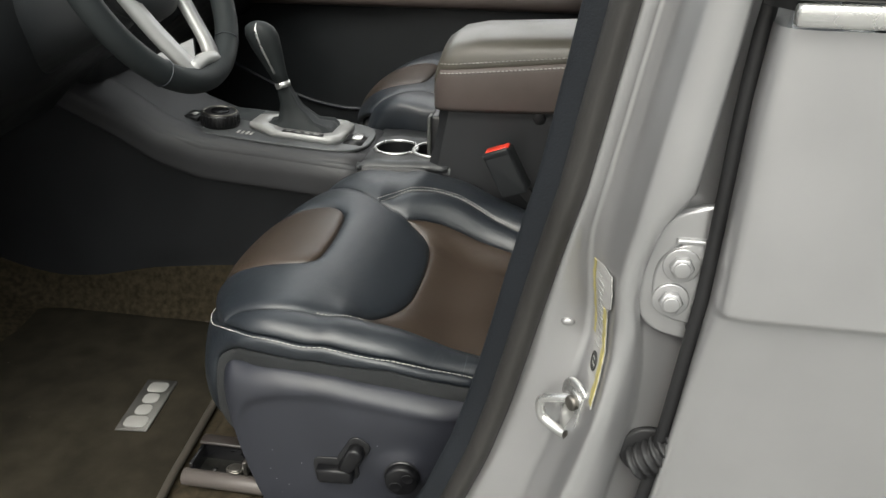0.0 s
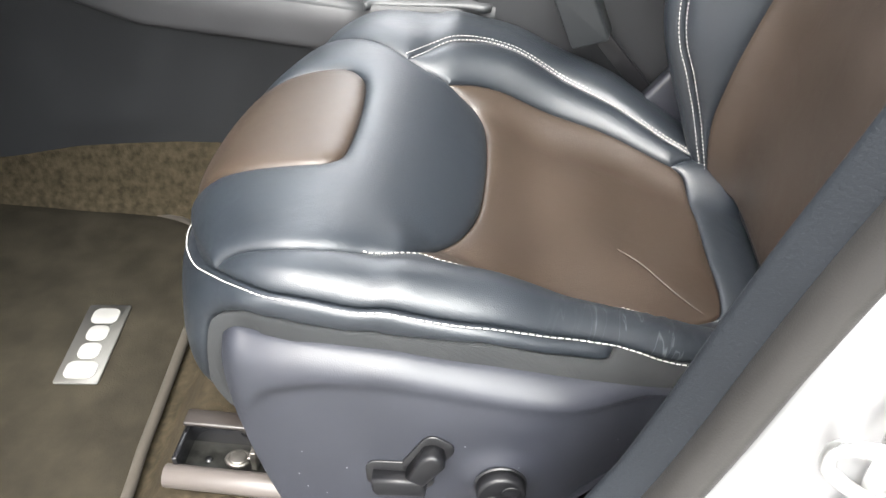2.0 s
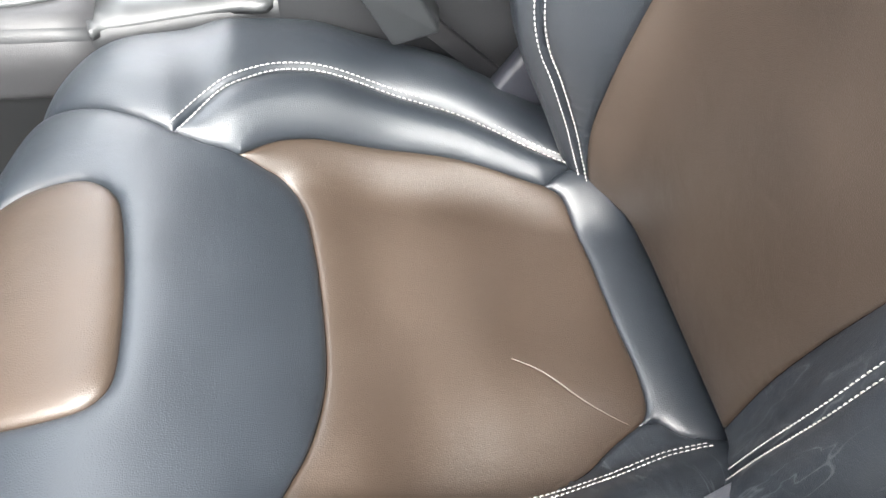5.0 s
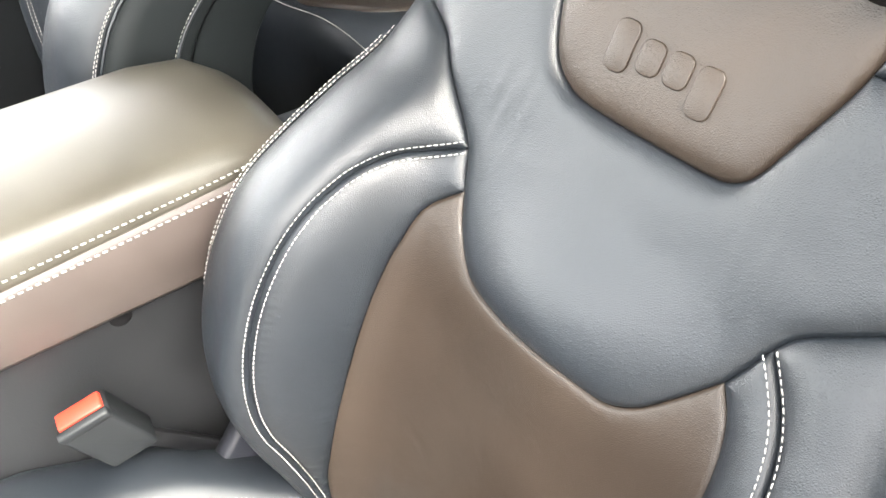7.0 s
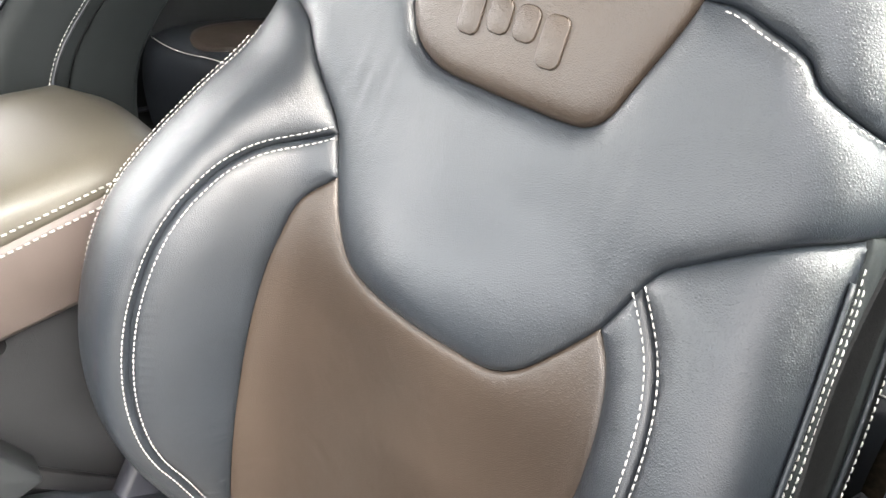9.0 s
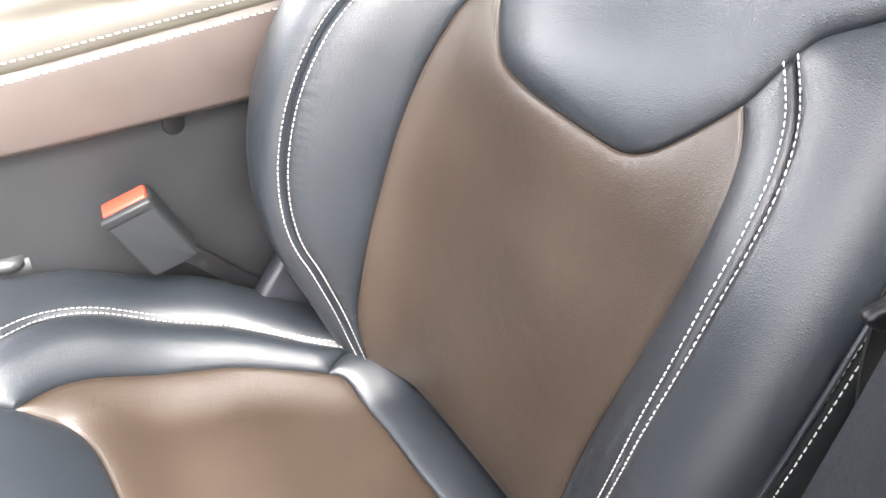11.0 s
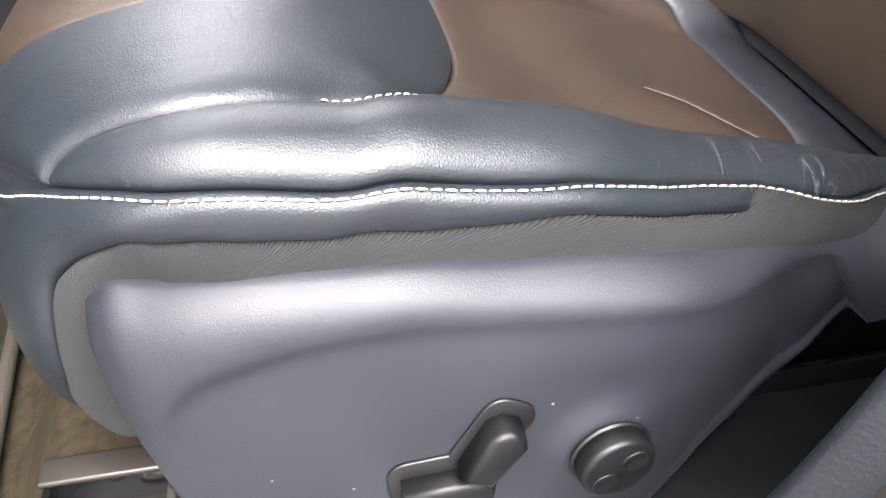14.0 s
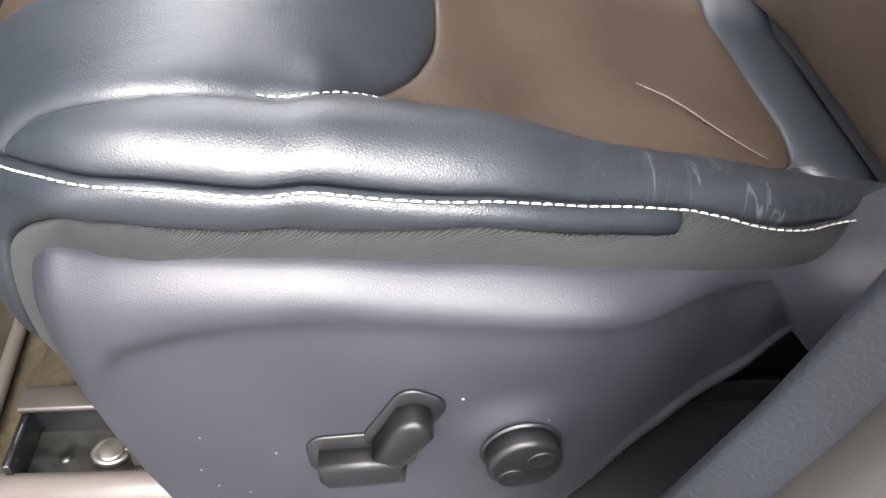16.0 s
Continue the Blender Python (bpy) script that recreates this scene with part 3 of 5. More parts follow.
def driver_seat():
    seat = thing("driver_seat", (-0.2, 1.14, 0.4), "dark blue-grey and brown leather driver seat with white stitching", "car seat", "front seats")
    s = seat_seams()
    # cushion
    g = np.linspace(0, 1, 60)
    rings = []
    for w in np.linspace(-2, 2, 70):
        gw = g * (1 - 0.32 * ease(abs(w), 0.6, 1.6))
        rings.append(CUSHION.at(gw, np.full(60, w)) - CUSHION.normal(gw, np.full(60, w)) * 0.010)
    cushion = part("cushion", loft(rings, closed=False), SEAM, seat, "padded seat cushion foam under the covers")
    lines = lambda *k: ring(*[s[q] if q[0] != "-" else s[q[1:]][::-1] for q in k])
    panel("front_insert", CUSHION, lines("insert"), BROWN, cushion, "brown leather insert", puff=0.005)
    panel("thigh_panel", CUSHION, lines("-insert", "front_out", "-bib_out", "-nose_out", "-nose", "-bib_in_up", "-bib_in_low", "-front_in"), LEATHER, cushion, "dark blue-grey leather panel", puff=0.006)
    panel("seat_panel", CUSHION, lines("nose", "C", "-D", "-I"), BROWN, cushion, "worn brown leather panel", puff=0.008, soft=0.022, groove=0.003, wrinkle=lambda u, w: 0.004 * np.sin(u * 30 + w * 2) * np.sin(w * 3.1 + 1) - 0.004 * np.exp(-((u - 0.2) / 0.07) ** 2))
    panel("inner_inset", CUSHION, ring(s["bib_in_up"], s["I"], [(0.112, 0.90)], s["H"][::-1]), LEATHER, cushion, puff=0.009, soft=0.018)
    panel("inner_bolster", CUSHION, ring(s["H"], [(0.0, 1.0), (0.0, 1.95), (0.5, 1.95), (0.85, 1.9), (0.9, 1.5), (0.86, 1.25)], s["bib_in_low"]), LEATHER, cushion, puff=0.012, soft=0.024, wrinkle=lambda u, w: 0.010 * np.exp(-(((u - 0.25) / 0.13) ** 2)))
    panel("rear_strip", CUSHION, ring(s["D"], s["C_rear"], [(0.0, 0.0), (0.0, 1.0)], [s["H"][-1], (0.112, 0.90)]), LEATHER, cushion, puff=0.003)
    rough = np.vectorize(lambda a, b: noise.noise((a, b, 4.0)))
    rng = lambda u, w: 0.0016 * np.exp(-((u - 0.19) / 0.10) ** 2) * rough(u * 150 + 30 * w, w * 9) + 0.0003 * rough(u * 30, w * 6)
    panel("outer_bolster", CUSHION, ring(s["bib_out"][::-1], s["nose_out"][::-1], s["C"], s["C_rear"], s["E_rear"][::-1], s["E_side"][::-1]), LEATHER_WORN, cushion, "creased dark leather bolster", puff=0.009, soft=0.020, step=0.0045, wrinkle=rng)
    panel("side_band", CUSHION, ring(s["front_out"][::-1], s["E_side"], s["F"][::-1], s["F_low"][::-1]), LEATHER, cushion, puff=0.005, soft=0.012)
    panel("fabric_strip", CUSHION, ring(s["F"], s["E_rear"], s["G"][::-1]), FABRIC, cushion, "dark grey ribbed fabric strip", puff=0.001)
    for k in (-0.0045, 0.0045):
        stitches("stitching", CUSHION, s["H"], cushion, shift=k, lift=0.0035)
    edge = CUSHION.at(*np.concatenate([s["nose_out"], s["C"], s["C_rear"]]).T)
    row = seam((0.549, -0.985), (0.521, -0.965), (0.50, -0.955), (0.46, -0.94), (0.43, -0.93), (0.39, -0.905), (0.343, -0.885), (0.297, -0.865), (0.236, -0.835), (0.175, -0.80), (0.10, -0.765), (0.05, -0.78))
    seam_line = np.concatenate([s["nose_out"][::-1], s["C"]])
    close = np.array([seam_line[np.hypot((seam_line[:, 0] - q[0]) * CUSHION.length, (seam_line[:, 1] - q[1]) * 0.2).argmin()] for q in row])
    row = row + (close - row) * (0.62 * ease(row[:, 0], 0.24, 0.38))[:, None]
    for line in (row, row[70:] - (0.0, 0.035)):
        gap = np.linalg.norm(CUSHION.at(*line.T)[:, None] - edge[None], axis=2).min(1)
        stitches("stitching", CUSHION, line, cushion, lift=0.009 * (1 - np.exp(-((gap / 0.020) ** 1.1))) + 0.0015 - 0.0012 * ease(line[:, 0], 0.36, 0.40))
    stitches("stitching", CUSHION, np.concatenate([s["front_out"][::-1], s["E_side"], s["E_rear"]]), cushion, shift=-0.0045, lift=0.003, pitch=0.0066, length=0.0054, radius=0.00062)
    scuff = seam((0.228, -0.20), (0.20, -0.27), (0.165, -0.41), (0.124, -0.55))
    at = CUSHION.at(scuff[:, 0], scuff[:, 1]) + CUSHION.normal(scuff[:, 0], scuff[:, 1]) * 0.0082
    part("scuff", tube(at, [0.0002 + 0.0007 * math.sin(math.pi * (0.15 + 0.8 * k / len(at))) for k in range(len(at))], 6, flat=0.5), material("scuffed_leather", (0.050, 0.038, 0.030), 0.5), cushion, "pale scuff in the leather")
    # backrest
    b = {}
    b["K"] = seam((0.02, 0.87), (0.10, 0.822), (0.156, 0.779), (0.212, 0.749), (0.269, 0.727), (0.32, 0.716), (0.373, 0.706), (0.418, 0.692), (0.458, 0.668), (0.488, 0.563))
    b["J"] = seam((0.02, 0.87), (0.10, 0.865), (0.158, 0.870), (0.188, 0.886), (0.219, 0.896), (0.259, 0.900), (0.295, 0.901), (0.33, 0.901), (0.375, 0.898), (0.415, 0.893), (0.445, 0.886), (0.473, 0.862), (0.497, 0.80), (0.523, 0.64))
    b["K_out"] = seam((0.02, -0.58), (0.114, -0.591), (0.18, -0.615), (0.224, -0.640), (0.302, -0.697), (0.365, -0.738), (0.415, -0.742), (0.455, -0.712), (0.480, -0.650))
    b["J_out"] = seam((0.02, -0.82), (0.10, -0.85), (0.194, -0.884), (0.256, -0.897), (0.31, -0.913), (0.365, -0.921), (0.41, -0.925), (0.455, -0.905), (0.488, -0.850), (0.520, -0.742))
    b["L"] = seam((0.488, 0.563), (0.456, 0.48), (0.427, 0.34), (0.419, 0.13), (0.417, 0.0))
    b["L_out"] = seam((0.480, -0.650), (0.444, -0.523), (0.423, -0.435), (0.413, -0.34), (0.414, -0.2), (0.417, 0.0))
    b["tip"] = seam((0.488, 0.563), (0.523, 0.64), per=4)
    b["tip_out"] = seam((0.480, -0.650), (0.520, -0.742), per=4)
    b["T"] = seam((0.523, 0.64), (0.541, 0.71), (0.575, 0.864), (0.61, 1.064), (0.625, 1.3), (0.625, 1.6), (0.62, 1.95))
    b["T_out"] = seam((0.520, -0.742), (0.536, -0.80), (0.552, -0.91), (0.57, -1.05), (0.587, -1.231), (0.60, -1.5), (0.60, -1.95))
    b["M"] = seam((0.600, 0.0), (0.603, 0.25), (0.611, 0.37), (0.626, 0.46), (0.65, 0.53), (0.683, 0.60), (0.70, 0.63))
    b["M_out"] = seam((0.600, 0.0), (0.599, -0.30), (0.602, -0.40), (0.614, -0.47), (0.645, -0.552), (0.68, -0.65), (0.70, -0.70))
    b["M_up"] = seam((0.70, 0.63), (0.722, 0.655), (0.75, 0.69), (0.80, 0.74), (0.85, 0.78), (0.92, 0.8))
    b["M_up_out"] = seam((0.70, -0.70), (0.722, -0.752), (0.75, -0.88), (0.77, -1.02), (0.80, -1.1), (0.85, -1.12), (0.92, -1.12))
    b["N"] = seam((0.70, 0.63), (0.70, 0.82), (0.693, 0.93), (0.683, 1.06), (0.665, 1.14), (0.65, 1.4), (0.64, 1.95))
    b["N_out"] = mirror(b["N"])
    b["N_out"][0] = (0.70, -0.70)
    b["N_out"] = b["N_out"][[k for k in range(len(b["N_out"])) if k == 0 or b["N_out"][k][1] < -0.76]]
    rings = []
    for w in np.linspace(-2, 2, 70):
        rings.append(BACK.at(g, np.full(60, w)) - BACK.normal(g, np.full(60, w)) * 0.010)
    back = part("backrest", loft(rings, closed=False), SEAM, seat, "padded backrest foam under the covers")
    panel("back_panel", BACK, ring(b["L"][::-1], b["K"][::-1], b["K_out"], b["L_out"]), BROWN, back, "brown leather back panel", puff=0.004, soft=0.018, groove=0.003)
    panel("shoulder_panel", BACK, ring(b["L"][::-1], b["tip"], b["T"], b["N"][::-1], b["M"][::-1], b["M_out"], b["N_out"], b["T_out"][::-1], b["tip_out"][::-1], b["L_out"]), LEATHER, back, "dark blue-grey leather panel", puff=0.006,
          wrinkle=lambda u, w: 0.0028 * np.exp(-((u - 0.56) / 0.05) ** 2) * np.exp(-((np.abs(w) - 0.56) / 0.11) ** 2) * np.sin(np.abs(w) * 70 + u * 14 + 2.5 * rough(u * 16, w * 3)) * (0.6 + rough(u * 9, w * 5)) + 0.0012 * rough(u * 22, w * 4))
    panel("upper_insert", BACK, ring(b["M"], b["M_up"], b["M_up_out"][::-1], b["M_out"][::-1]), BROWN, back, "brown leather insert with a raised emblem", puff=0.005)
    for o, sg in (("", 1), ("_out", -1)):
        creases = None if sg > 0 else (lambda u, w: 0.0018 * np.exp(-((u - 0.12) / 0.07) ** 2) * np.sin(w * 60 + u * 90 + 5 * np.sin(u * 40)))
        panel("side_inset", BACK, ring(b["K" + o], b["tip" + o], b["J" + o][::-1]), LEATHER if sg > 0 else LEATHER_BACK, back, puff=0.004, wrinkle=creases)
        panel("back_bolster", BACK, ring(b["J" + o], b["T" + o], [(0.60, 1.36 * sg), (0.3, 1.34 * sg), (0.02, 1.32 * sg)]), LEATHER if sg > 0 else LEATHER_BACK, back, puff=0.006, wrinkle=creases)
        panel("side_panel", BACK, ring([(0.02, 1.32 * sg), (0.3, 1.34 * sg), (0.60, 1.36 * sg), (0.60, 1.95 * sg), (0.02, 1.95 * sg)]), VINYL, back, "dark vinyl side panel", puff=0.003)
        stitches("stitching", BACK, seam((0.03, 1.29 * sg), (0.3, 1.31 * sg), (0.585, 1.33 * sg), per=20), back, lift=0.006)
        panel("shoulder", BACK, ring(b["M_up" + o], [(0.92, 1.2 * sg), (0.9, 1.95 * sg), (0.8, 1.95 * sg)], b["N" + o][::-1]), LEATHER, back, puff=0.005)
        for k in (-0.0045, 0.0045):
            stitches("stitching", BACK, b["J" + o], back, shift=k, lift=0.002)
        if sg < 0:
            stitches("stitching", BACK, b["N_out"][2:], back, shift=-0.004, lift=0.003)
    # the rear shell closes the backrest behind
    shell = []
    for u in np.linspace(0.02, 0.97, 30):
        a, c = (np.array(BACK.at(np.array([u]), np.array([k * 1.95]))[0]) for k in (-1, 1))
        nrm = np.array((np.interp(u, BACK.g, BACK.n[:, 0]), 0, np.interp(u, BACK.g, BACK.n[:, 1])))
        deep = 0.095 * math.sin(math.pi * min(1, 0.25 + u * 0.75)) ** 0.5 if u < 0.9 else 0.02
        shell.append([a, a - nrm * deep * 0.8 + (0, 0.006, 0), a - nrm * deep + (0, 0.03, 0), c - nrm * deep - (0, 0.03, 0), c - nrm * deep * 0.8 - (0, 0.006, 0), c])
    part("rear_shell", loft(shell, closed=False), VINYL, back, "dark vinyl rear shell")
    return seat


driver = driver_seat()


# ---- seat fittings ----
def step(t, a, b):
    t = max(0.0, min(1.0, (t - a) / (b - a)))
    return t * t * (3 - 2 * t)


TOP = spline([(-0.447, 0.893, 0.674), (-0.434, 0.887, 0.687), (-0.417, 0.882, 0.689), (-0.393, 0.875, 0.692), (-0.363, 0.871, 0.694), (-0.323, 0.871, 0.692), (-0.297, 0.872, 0.690), (-0.257, 0.874, 0.683), (-0.213, 0.878, 0.677), (-0.167, 0.883, 0.669), (-0.124, 0.891, 0.660), (-0.090, 0.898, 0.651), (-0.059, 0.907, 0.642), (-0.032, 0.918, 0.638), (0.0, 0.927, 0.645), (0.05, 0.938, 0.662), (0.12, 0.95, 0.69)], 10)
CREASE = spline([(-0.45, 0.57), (-0.43, 0.605), (-0.412, 0.635), (-0.399, 0.648), (-0.379, 0.657), (-0.352, 0.664), (-0.326, 0.666), (-0.299, 0.666), (-0.259, 0.661), (-0.217, 0.655), (-0.158, 0.647), (-0.098, 0.641), (-0.06, 0.636), (0.15, 0.60)], 10)
FACE = spline([(-0.45, 0.880), (-0.43, 0.862), (-0.40, 0.851), (-0.36, 0.847), (-0.30, 0.846), (-0.22, 0.847), (-0.16, 0.850), (-0.10, 0.858), (0.0, 0.872), (0.15, 0.88)], 8)


def shield_top(x):
    return np.interp(x, TOP[:, 0], TOP[:, 1]), np.interp(x, TOP[:, 0], TOP[:, 2])


def fold_x(z):
    """The upright fold where the recliner cover begins."""
    return np.interp(z, [0.50, 0.571, 0.594, 0.624, 0.645], [0.02, -0.022, -0.035, -0.053, -0.063])


def rim_z(x):
    """The lower rim of the hollow behind the switches."""
    return np.interp(x, [-0.30, -0.176, -0.15, -0.13, -0.092, -0.058, -0.034, 0.0, 0.12], [0.38, 0.483, 0.506, 0.526, 0.548, 0.566, 0.590, 0.602, 0.63])


def shield_y(x, z):
    """The outer face of the side shield: a sloping shoulder, a field recessed below it, a hollow with a rim and, past a fold, the recliner cover."""
    y, top = shield_top(x)
    d = max(0.0, top - z)
    fade = step(x, -0.45, -0.40)
    fold = fold_x(z)
    face = np.interp(x, FACE[:, 0], FACE[:, 1])
    face += (0.892 - face) * step(x, -0.17, fold) ** 1.5 if x < fold else 0.0
    if x >= fold:
        face = 0.892 - 0.014 * (1 - math.exp(-(x - fold) / 0.07))
    y = face + (y - face) * math.exp(-((d / 0.013) ** 0.95))
    crease = np.interp(x, CREASE[:, 0], CREASE[:, 1])
    y += 0.006 * fade * (1 - step(x, -0.09, -0.05)) / (1 + math.exp(-(crease - z) / 0.0035))
    rim = rim_z(x)
    if x < fold and crease > z > rim:
        t = (crease - z) / max(0.02, crease - rim)
        y += 0.018 * step(x, -0.22, -0.10) * t ** 0.7 * (1 - 0.15 * step(t, 0.94, 1.0))
    y += 0.0153 * step(x, -0.22, -0.10) * (1 if z <= rim and x < fold else 0)
    y += step(x, -0.24, -0.14) * 2.2 * max(0.0, rim - 0.006 - z) ** 0.85
    r = math.hypot(x + 0.202, z - 0.566)
    y -= 0.007 * math.exp(-((r / 0.030) ** 4))
    return y


def shield_outline(x):
    low = np.interp(x, [-0.447, -0.443, -0.438, -0.433, -0.425, -0.415, -0.404, -0.38, -0.36], [0.660, 0.640, 0.622, 0.600, 0.568, 0.536, 0.506, 0.45, 0.40])
    return shield_top(x)[1], low


def side_shield(seat):
    bm = bmesh.new()
    grid = []
    for x in np.r_[np.linspace(-0.446, -0.40, 16), np.linspace(-0.397, 0.115, 230)]:
        top, low = shield_outline(x)
        row = [(x, shield_y(x, top) + 0.03, top - 0.002), (x, shield_y(x, top) + 0.006, top)]
        for f in np.r_[np.linspace(0.004, 0.7, 110), np.linspace(0.73, 1, 10)]:
            z = top + (low - top) * f
            row.append((x, shield_y(x, z), z))
        row.append((x, row[-1][1] + 0.03, low))
        grid.append([bm.verts.new(p) for p in row])
    for a, b in zip(grid, grid[1:]):
        for i in range(len(a) - 1):
            bm.faces.new((a[i], a[i + 1], b[i + 1], b[i]))
    front = [bm.verts.new((v.co.x + 0.004, v.co.y + 0.03, v.co.z)) for v in grid[0]]
    for i in range(len(front) - 1):
        bm.faces.new((front[i], front[i + 1], grid[0][i + 1], grid[0][i]))
    bmesh.ops.recalc_face_normals(bm, faces=bm.faces[:])
    return part("side_shield", bm, PLASTIC, seat, "grey moulded plastic side shield")


shield = side_shield(driver)


def on_shield(x, z, roll=0.0, lift=0.0):
    """A pose on the shield's face: local x along the car, y up, z outwards."""
    e = 0.004
    n = Vector(((shield_y(x + e, z) - shield_y(x - e, z)) / (2 * e), -1, (shield_y(x, z + e) - shield_y(x, z - e)) / (2 * e))).normalized()
    xa = (Vector((1, 0, 0)) - n * n.x).normalized()
    m = Matrix((xa, n.cross(xa), n)).transposed().to_4x4()
    return Matrix.Translation(Vector((x, shield_y(x, z), z)) + n * lift) @ m @ Matrix.Rotation(radians(roll), 4, "Z")


def seat_switches():
    # rims, then the two switch caps and the four-way knob
    for x, z, w, h, roll in ((-0.290, 0.562, 0.060, 0.034, 4), (-0.266, 0.588, 0.030, 0.054, -30)):
        part("switch_rim", prism(rounded(w, h, 0.011), 0.002, on_shield(x, z, roll), 0.001), BLACK, shield, "black switch recess")
    m = on_shield(-0.289, 0.560, 3)
    part("seat_switch", prism([(-0.024, 0.008), (0.021, 0.008), (0.024, 0.001), (0.022, -0.012), (-0.021, -0.013), (-0.025, -0.006)], 0.015, m, 0.004, 3), BLACK2, shield, "dark grey seat slide switch")
    m = on_shield(-0.266, 0.587, -30)
    part("recline_switch", prism([(-0.009, -0.020), (0.009, -0.020), (0.011, 0.012), (0.005, 0.019), (-0.005, 0.019), (-0.011, 0.012)], 0.017, m, 0.004, 3), BLACK2, shield, "dark grey backrest switch")
    m = on_shield(-0.202, 0.566)
    part("knob_gap", disc(0.0232, 0.0012, m), BLACK, shield, "black gap round the knob")
    knob = part("lumbar_knob", disc(0.0212, 0.013, m, 0.003), BLACK2, shield, "dark grey lumbar knob")
    for dx, dy in ((-0.0075, -0.007), (0.008, 0.006)):
        rings = [[m @ Vector((dx + r * math.cos(a), dy + r * 0.9 * math.sin(a), h)) for a in np.linspace(0, 2 * math.pi, 24, endpoint=False)] for r, h in ((0.0082, 0.0128), (0.0080, 0.0142), (0.0066, 0.0138), (0.0045, 0.0132), (0.001, 0.0130))]
        part("finger_dish", loft(rings), BLACK2, knob, "smooth finger dish")


seat_switches()


def seat_rail(seat):
    rail = part("rail", box(-0.515, -0.30, 0.892, 0.935, 0.474, 0.480), material("greasy_steel", (0.022, 0.022, 0.020), 0.34, metal=0.6, spots=0.6, spot_scale=90), seat, "greasy black steel seat rail", smooth=False)
    part("inner_wall", box(-0.515, 0.1, 0.932, 0.937, 0.474, 0.508, 0.001), GLOSS, rail)
    part("top_lip", box(-0.52, -0.44, 0.926, 0.946, 0.508, 0.513, 0.002), material("brown_rail_cover", (0.024, 0.020, 0.018), 0.38), rail, "brown plastic rail lip")
    part("outer_cover", tube([(-0.525, 0.882, 0.486), (-0.42, 0.880, 0.487), (-0.34, 0.879, 0.487)], 0.012, 12), material("taupe_rail_cover", (0.085, 0.074, 0.068), 0.42), rail, "taupe plastic rail cover")
    part("end_stop", box(-0.519, -0.514, 0.888, 0.938, 0.474, 0.505, 0.001), GLOSS, rail)
    part("bracket", tube([(-0.462 + 0.011 * math.cos(a), 0.912 + 0.009 * math.sin(a), 0.4825) for a in np.linspace(0, 6.1, 22)], 0.0028, 8), STEEL, rail, "zinc-plated bracket ring")
    part("bolt", disc(0.009, 0.006, Matrix.Translation((-0.462, 0.912, 0.480)), 0.002), STEEL, rail, "zinc-plated bolt")
    part("tab", box(-0.446, -0.440, 0.902, 0.922, 0.480, 0.505, 0.001), STEEL, rail)
    part("spindle", tube([(-0.442 + 0.0015 * k, 0.912, 0.494) for k in range(60)], [0.005 + 0.0012 * (k % 2) for k in range(60)], 10), STEEL, rail, "threaded steel spindle")
    part("hole", disc(0.004, 0.0008, Matrix.Translation((-0.492, 0.910, 0.480))), BLACK, rail)


# Black box added for the shade below the seat; no frame is modelled.
part("under_seat_shade", box(-0.34, 0.16, 0.955, 1.36, 0.39, 0.59, 0.01), BLACK, driver, "black box standing in for the shade under the seat")
seat_rail(driver)


def headrest(seat):
    rows = []
    for f in np.linspace(-1, 1, 25):
        s = (1 - abs(f) ** 3.5) ** 0.4
        pts = [(0.208, 1.30), (0.214, 1.268), (0.235, 1.254), (0.30, 1.285), (0.345, 1.30), (0.365, 1.34), (0.365, 1.45), (0.34, 1.50), (0.30, 1.515), (0.26, 1.49), (0.225, 1.40)]
        pts = [(x, z - 0.014) for x, z in pts]
        c = (0.29, 1.366)
        rows.append([(c[0] + (x - c[0]) * max(s, 0.05), 1.122 + f * 0.142, c[1] + (z - c[1]) * max(0.7 + 0.3 * s, 0.05) * (1 if abs(f) < 0.99 else 0.6)) for x, z in spline(pts, 5, True)])
    hr = part("headrest", loft(rows), LEATHER, seat, "dark leather headrest")
    for y in (-0.106, 0.106):
        p = Vector((0.262, 1.122 + y, 1.245))
        part("post", tube([p, p + Vector((0.018, 0, 0.10))], 0.0065, 12), CHROME, hr, "chromed headrest post")
        m = Matrix.Translation((0.245, 1.122 + y * 1.03, 1.245)) @ pose(0, 0, 0, 0, -32, 0)
        for a0 in (-28, 152):
            out = [(0.0235 * math.cos(radians(a)), 0.0235 * math.sin(radians(a))) for a in np.linspace(a0, a0 + 164, 16)]
            part("guide_half", prism(out, 0.011, m, 0.005, 3), BLACK2, hr, "black plastic post guide")
    return hr


headrest(driver)


def emblem_bars():
    """The raised emblem of the backrest, as four plain rounded bars pressed into the leather."""
    w = 0.20
    for dw, ht, low in ((0.0, 0.036, 0), (-0.135, 0.024, 0), (-0.26, 0.024, 0), (-0.39, 0.034, -0.012)):
        u, w = 0.655, 0.185 + dw
        n = Vector(BACK.normal(np.array([u]), np.array([w]))[0])
        p = Vector(BACK.at(np.array([u]), np.array([w]))[0]) + n * 0.0045
        xa = Vector((0, -1, 0))
        xa = (xa - n * xa.dot(n)).normalized()
        m = Matrix.Translation(p) @ Matrix((xa, n.cross(xa), n)).transposed().to_4x4() @ Matrix.Translation((0, low * 0.5, 0))
        part("emblem_bar", prism(rounded(0.019, ht, 0.007), 0.0022, m, 0.001), BROWN, driver_back, "raised leather emblem bar")


